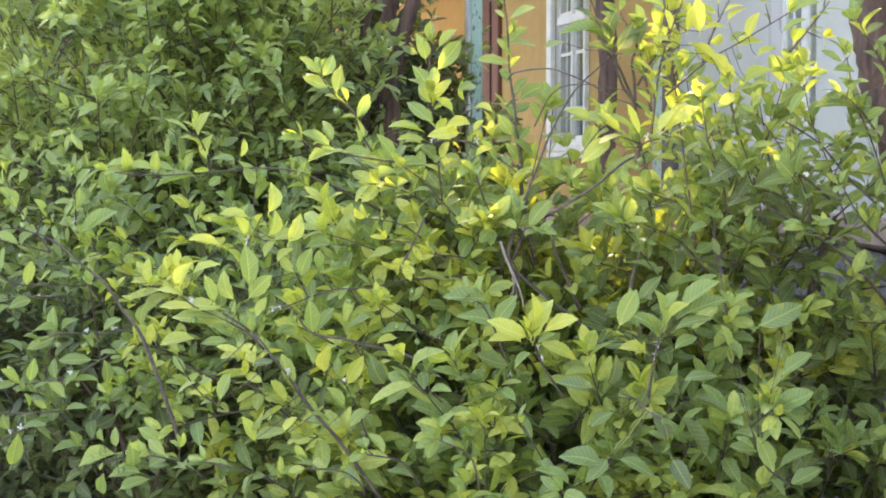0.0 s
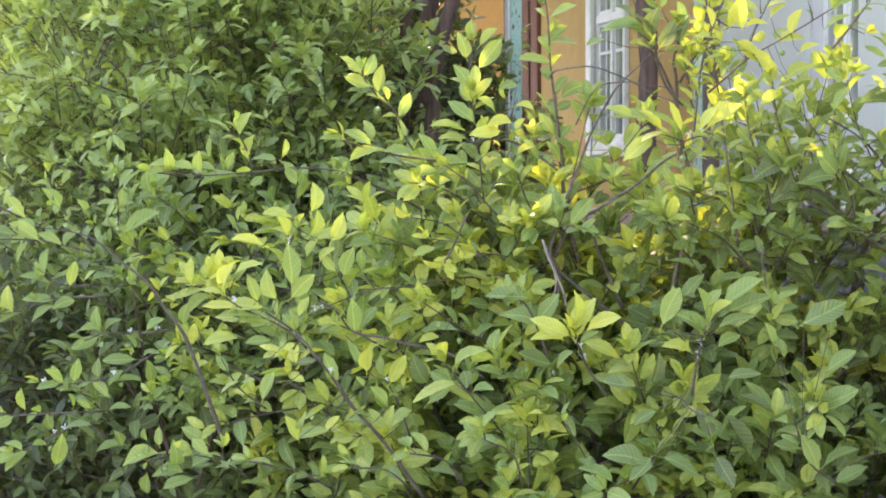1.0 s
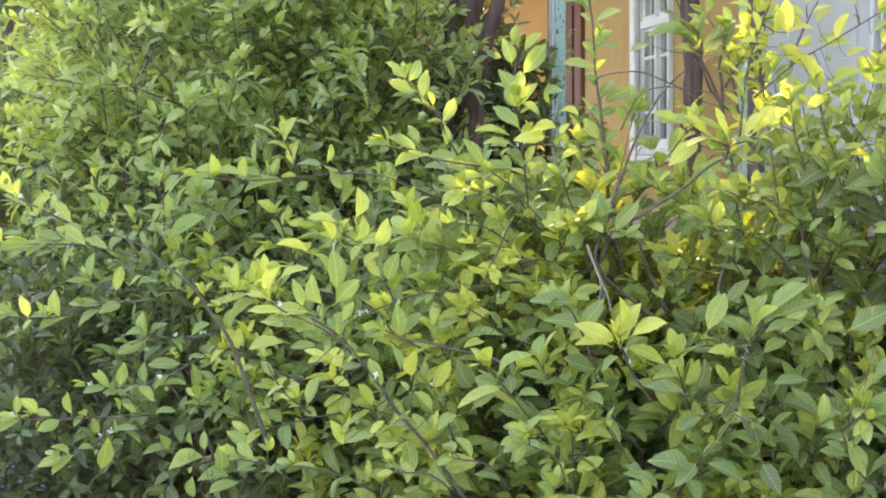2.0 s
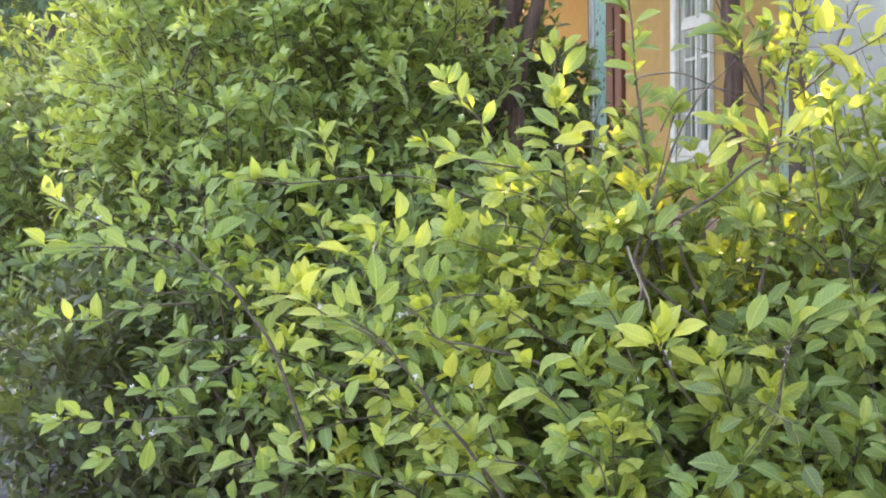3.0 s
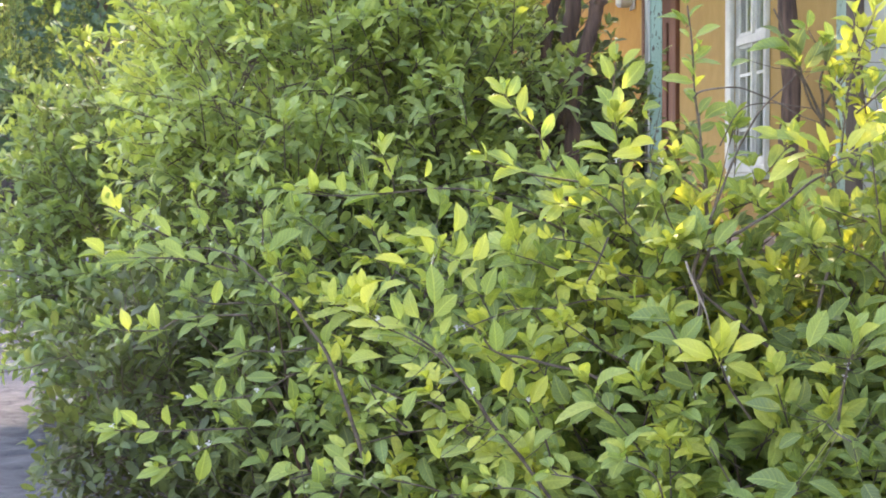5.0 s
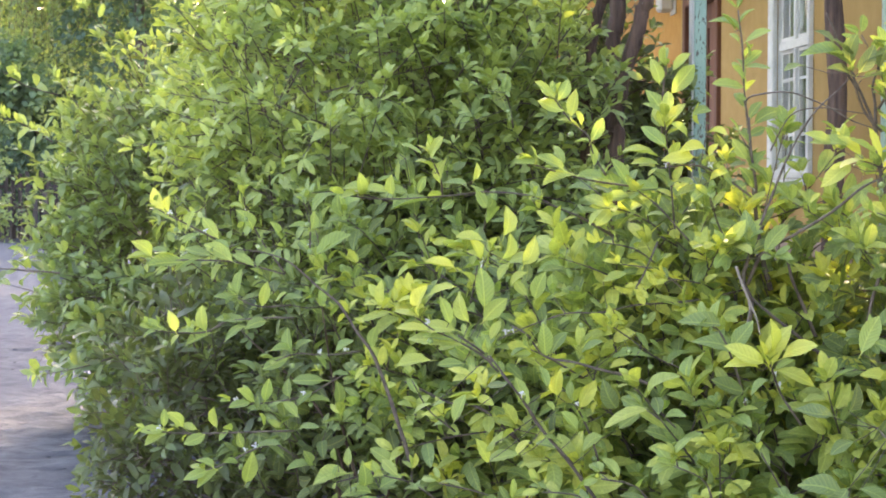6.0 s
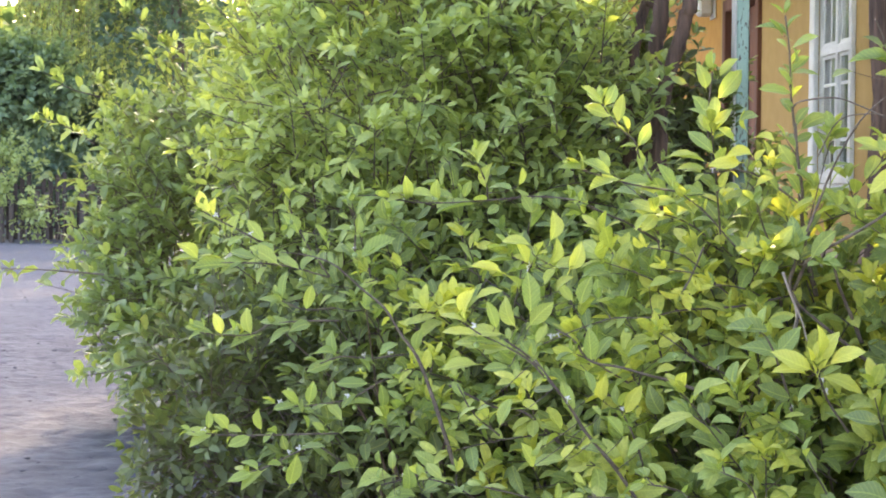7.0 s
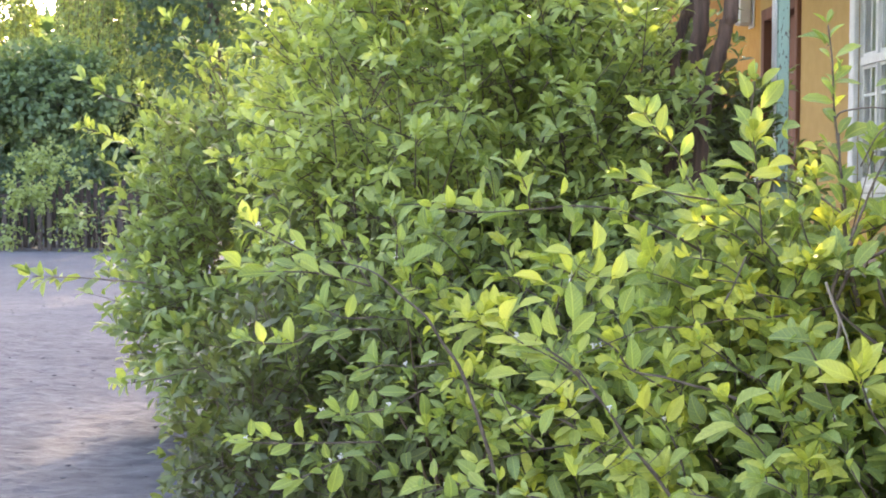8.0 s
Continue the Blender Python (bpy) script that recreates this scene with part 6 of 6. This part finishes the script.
# ---- far end of the lane ----
def make_fence():
    f = empty("fence", (-9, 39, 0), "dark weathered board fence with paired grey-brown posts, half overgrown", "fence")
    rng = random.Random(5)
    x = -7.0
    for i in range(16):
        px = x + i * 0.76
        part("post", box_bm(px - 0.05, px + 0.05, -0.05, 0.05, -0.1, 1.0 + rng.uniform(-0.08, 0.1), bevel=0.012), M_FENCE_POST, f)
        part("post", box_bm(px + 0.16, px + 0.25, -0.05, 0.05, -0.1, 0.96 + rng.uniform(-0.08, 0.1), bevel=0.012), M_FENCE_POST, f)
        for k in range(4):
            bx = px + 0.13 + k * 0.15
            part("board", box_bm(bx - 0.05, bx + 0.05, 0.06, 0.085, 0.02, 1.42 + rng.uniform(-0.1, 0.12), bevel=0.008), M_FENCE, f)
    for z in (0.3, 1.15):
        part("rail", box_bm(x, x + 12, 0.086, 0.14, z - 0.04, z + 0.04), M_FENCE, f)
    return f


make_fence()


def far_tree(at, height, blobs, seed, label, leaf=0.2, age_light=0.25, strands=0, trunk=0.2, gap=None):
    t = empty("tree", at, label, "tree", "trees at the end of the lane")
    limb(t, [(0, 0, -0.2), (0.1, 0, height * 0.3), (-0.1, 0.1, height * 0.6), (0, 0, height * 0.85)], trunk, trunk * 0.35, "trunk", M_FENCE_POST, 10)
    f = Foliage(seed, leaf, 0.74, blade=FAR)
    for c, rad, n in blobs:
        f.blob(c, rad, int(n * 1.3), age_light, shell=0.15, length=(0.4, 1.0), leaves=(6, 10), tip=3)
    if gap:
        # a clearing in the crown through which the low sun reaches the lane
        a, d, wide = np.array(gap[0]), unit(np.array(gap[1])), gap[2]
        keep = []
        for k, ln in enumerate(f.lines):
            q = ln[2] + np.array(at) - a
            if np.linalg.norm(q - d * (q @ d)) > wide:
                keep.append(k)
        f.lines, f.specs = [f.lines[k] for k in keep], [f.specs[k] for k in keep]
    for i in range(strands):
        c, rad, _ = blobs[i % len(blobs)]
        d = unit(f.rng.normal(0, 1, 3))
        p = np.array(c) + d * np.array(rad) * np.array((1, 1, 0.6))
        ln = f.rng.uniform(1.5, 3.5)
        f.line([p, p + np.array((d[0] * 0.3, d[1] * 0.3, -ln * 0.45)), p + np.array((d[0] * 0.35, d[1] * 0.35, -ln))], int(ln * 9), 2, 1.0, age_light + 0.1, 0.006, lift=-0.9)
    f.build(t, M_LEAF_FAR, "crown")
    return t


far_tree((-13.0, 49, 0), 12, [((3.5, 0, 12.0), (4.6, 3.0, 6.0), 1300), ((0.5, 0.5, 7.0), (2.5, 2.5, 2.4), 400), ((6.3, 0.4, 7.2), (2.2, 2.2, 2.4), 400)], 41, "weeping willow with long hanging leafy strands", strands=900, age_light=0.5, leaf=0.15)
far_tree((-8.2, 41.5, 0), 4.6, [((0.3, 0, 3.5), (1.7, 1.3, 1.2), 500), ((-2.0, 0.2, 3.4), (1.6, 1.2, 1.3), 420)], 42, "small round-headed tree with dark dense leaves", 0.2, 0.35, trunk=0.1)
far_tree((-4.6, 46, 0), 14, [((0, 0, 9.5), (2.8, 2.4, 8.0), 1200)], 43, "tall dark dense tree", 0.22, -0.05)
# crown is extended far above the view to keep the sun off the lane
far_tree((0.6, 44, 0), 14, [((0, 0, 13.0), (4.4, 3.0, 12.0), 3400)], 44, "tall leafy tree beyond the shrubs", 0.22, 0.3,
         gap=((-1.72, 10.75, 0), (0.0939, 0.8939, 0.4384), 0.36))
# added out of sight: its crown keeps the sun off the lane shrub
far_tree((0.9, 20, 0), 7, [((-0.5, 0, 6.3), (1.5, 1.3, 1.05), 150), ((0.9, 0.3, 6.9), (1.0, 1.0, 0.9), 70)], 46, "unseen slender tree added behind the shrubs to shade the lane shrub", 0.16, 0.25, trunk=0.09)
far_tree((-16, 50, 0), 13, [((0, 0, 7.5), (4.0, 3.0, 5.0), 800)], 45, "tall leafy tree beyond the lane", 0.22, 0.3)


def low_growth():
    """Weedy bushes along the far fence, the front clumps yellowed to look sunlit."""
    s = empty("hedge", (-6, 40.4, 0), "overgrown yellow-green hedge and weeds around the far fence, front clumps coloured as sunlit", "hedge")
    f = Foliage(51, 0.13, 0.72, blade=FAR)
    for x in (-3.5, -1.8, 0.0, 1.7, 3.4):
        f.blob((x - 1, 0.3 + 0.2 * math.sin(x), 1.0), (1.2, 0.7, 1.3), 260, 0.0, shell=0.2, length=(0.3, 0.6), leaves=(6, 9), tip=3)
    # front clumps: top leaf tone paints the sun that falls on them
    for x, y, z, rx, ry, rz, n in ((-1.71, -2.63, 1.18, 0.45, 0.4, 0.42, 46), (-2.02, -2.54, 0.52, 0.3, 0.3, 0.5, 18), (-1.2, -1.83, 1.73, 0.7, 0.4, 0.55, 40), (-1.73, -1.6, 1.91, 0.5, 0.4, 0.4, 26), (-0.8, -2.38, 0.64, 0.45, 0.4, 0.8, 34)):
        f.blob((x, y, z), (rx, ry, rz), n, 1.1, shell=0.2, length=(0.2, 0.55), leaves=(6, 9), tip=3)
    for i in range(26):
        p = np.array((f.rng.uniform(-3.6, 0.8), -2.0 + f.rng.normal(0, 0.25), 0.0))
        f.shoot(p, unit(np.array((f.rng.normal(0, 0.25), 0, 1.0))), f.rng.uniform(0.7, 1.7), 5, 0.3, 2, 0.8, 0.5, 0.012)
    f.build(s, M_LEAF_FAR)
    return s


low_growth()


def far_woods():
    """The wood that closes the view."""
    f = Foliage(61, 0.95, 0.85, blade=FAR)
    for i in range(26):
        x = -70 + i * 5.2
        f.blob((x, 62 + 3 * math.sin(i * 1.9), 3.2), (4.2, 2.5, 4.6 + 0.9 * math.sin(i * 2.7)), 300, 0.2, shell=0.3, length=(1.0, 2.0), leaves=(5, 8), tip=3)
    R = f.grow()
    me = leaf_mesh("far_woods", FAR, leaf_arrays(FAR, R[:, 0:3], R[:, 3:6], R[:, 6:9], R[:, 9], R[:, 10], R[:, 11], R[:, 12]), R[:, 13])
    me.materials.append(M_LEAF_FAR)
    tagged(new("far_woods", me), "distant green wood beyond the lane", "woods", kind="stuff")


far_woods()


# ---- green fruit on the near shrub ----
def make_fruit_mesh():
    bm = bmesh.new()
    bmesh.ops.create_icosphere(bm, subdivisions=2, radius=0.0085)
    for v in bm.verts:
        v.co.z *= 1.08
    tube(bm, catmull([(0, 0, 0.0085), (0.004, 0.001, 0.02), (0.003, 0.004, 0.036)], 2), 0.0011, 0.0009, 4)
    me = bpy.data.meshes.new("fruit")
    bm.normal_update()
    bm.to_mesh(me)
    bm.free()
    me.materials.append(M_FRUIT)
    me.shade_smooth()
    return me


def hang_fruit(shrub, seed, count):
    rng = random.Random(seed)
    me = make_fruit_mesh()
    for k in range(count):
        line = rng.choice(TWIGS[shrub.name])
        p = line[rng.randrange(2, len(line) - 2)] - shrub.location
        ob = new("fruit", me)
        ob.parent = shrub
        ob.matrix_local = pose(p.x, p.y, p.z - 0.036, rng.uniform(-25, 25), rng.uniform(-25, 25), rng.uniform(0, 360))


def withered_blossom_mesh(seed):
    """A few shrivelled pale petals round a small calyx."""
    rng = random.Random(seed)
    bm = bmesh.new()
    for k in range(4):
        a = k * 1.57 + rng.uniform(-0.3, 0.3)
        r, h = rng.uniform(0.008, 0.013), rng.uniform(-0.004, 0.006)
        c, s_ = math.cos(a), math.sin(a)
        vs = [bm.verts.new(q) for q in ((0, 0, 0), (c * r * 0.6 - s_ * 0.004, s_ * r * 0.6 + c * 0.004, h + 0.002), (c * r, s_ * r, h), (c * r * 0.6 + s_ * 0.004, s_ * r * 0.6 - c * 0.004, h + 0.003))]
        bm.faces.new(vs)
    tube(bm, [Vector((0, 0, -0.012)), Vector((0, 0, 0.001))], 0.0012, 0.0022, 5)
    me = bpy.data.meshes.new("withered_blossom")
    bm.normal_update()
    bm.to_mesh(me)
    bm.free()
    me.materials.append(M_PETAL)
    return me


def put_blossoms(shrub, seed, count):
    rng = random.Random(seed)
    shapes = [withered_blossom_mesh(seed + k) for k in range(3)]
    for k in range(count):
        line = rng.choice(TWIGS[shrub.name])
        p = line[rng.randrange(1, len(line) - 1)] - shrub.location
        ob = new("withered_blossom", shapes[k % 3])
        ob.parent = shrub
        ob.matrix_local = pose(p.x, p.y - 0.004, p.z + 0.012, rng.uniform(-60, 60), rng.uniform(-60, 60), rng.uniform(0, 360))


put_blossoms(near, 91, 24)
put_blossoms(left, 95, 12)
hang_fruit(near, 71, 22)
hang_fruit(left, 72, 14)


# ---- rubble stones of the plinth ----
def plinth_stones():
    rng = random.Random(81)
    shapes = []
    for k in range(6):
        bm = bmesh.new()
        bmesh.ops.create_cube(bm, size=1.0)
        bmesh.ops.bevel(bm, geom=bm.edges[:], offset=0.12, segments=1, affect="EDGES")
        for v in bm.verts:
            v.co += Vector((rng.uniform(-0.05, 0.05), rng.uniform(-0.06, 0.06), rng.uniform(-0.06, 0.06)))
        me = bpy.data.meshes.new("stone")
        bm.normal_update()
        bm.to_mesh(me)
        bm.free()
        me.materials.append(M_STONE)
        shapes.append(me)
    z = 0.02
    while z < 0.98:
        h = min(rng.uniform(0.15, 0.24), 1.045 - z)
        y = 4.2 + rng.uniform(0, 0.2)
        while y < 8.0:
            wd = rng.uniform(0.22, 0.42)
            ob = new("stone", shapes[rng.randrange(6)])
            ob.parent = HOUSE
            ob.matrix_local = Matrix.Translation((WALL_X + 0.03, y + wd / 2, z + h / 2)) @ Matrix.Diagonal((0.09, wd - 0.02, h - 0.018, 1))
            y += wd
        z += h


plinth_stones()


# ---- loose clods and pebbles on the lane ----
def lane_clods():
    rng = np.random.default_rng(111)
    bm = bmesh.new()
    bmesh.ops.create_icosphere(bm, subdivisions=1, radius=1.0)
    base = np.array([v.co for v in bm.verts])
    faces = np.array([[v.index for v in f.verts] for f in bm.faces])
    bm.free()
    n = 420
    x = rng.uniform(-4.6, -0.9, n)
    y = 7.5 + 16 * rng.random(n) ** 1.5
    size = 0.004 + 0.011 * rng.random(n) ** 2
    V = base[None] * (1 + rng.normal(0, 0.16, (n, len(base), 1))) * size[:, None, None] * np.array((1.4, 1.0, 0.4))
    V = V + np.stack([x, y, np.full(n, -0.012)], 1)[:, None]
    me = bpy.data.meshes.new("lane_clods")
    me.from_pydata(V.reshape(-1, 3).tolist(), [], (faces[None] + (np.arange(n) * len(base))[:, None, None]).reshape(-1, 3).tolist())
    me.materials.append(M_DIRT)
    tagged(new("lane_clods", me), "small clods and pebbles scattered on the dirt lane", "pebbles", kind="stuff")


lane_clods()
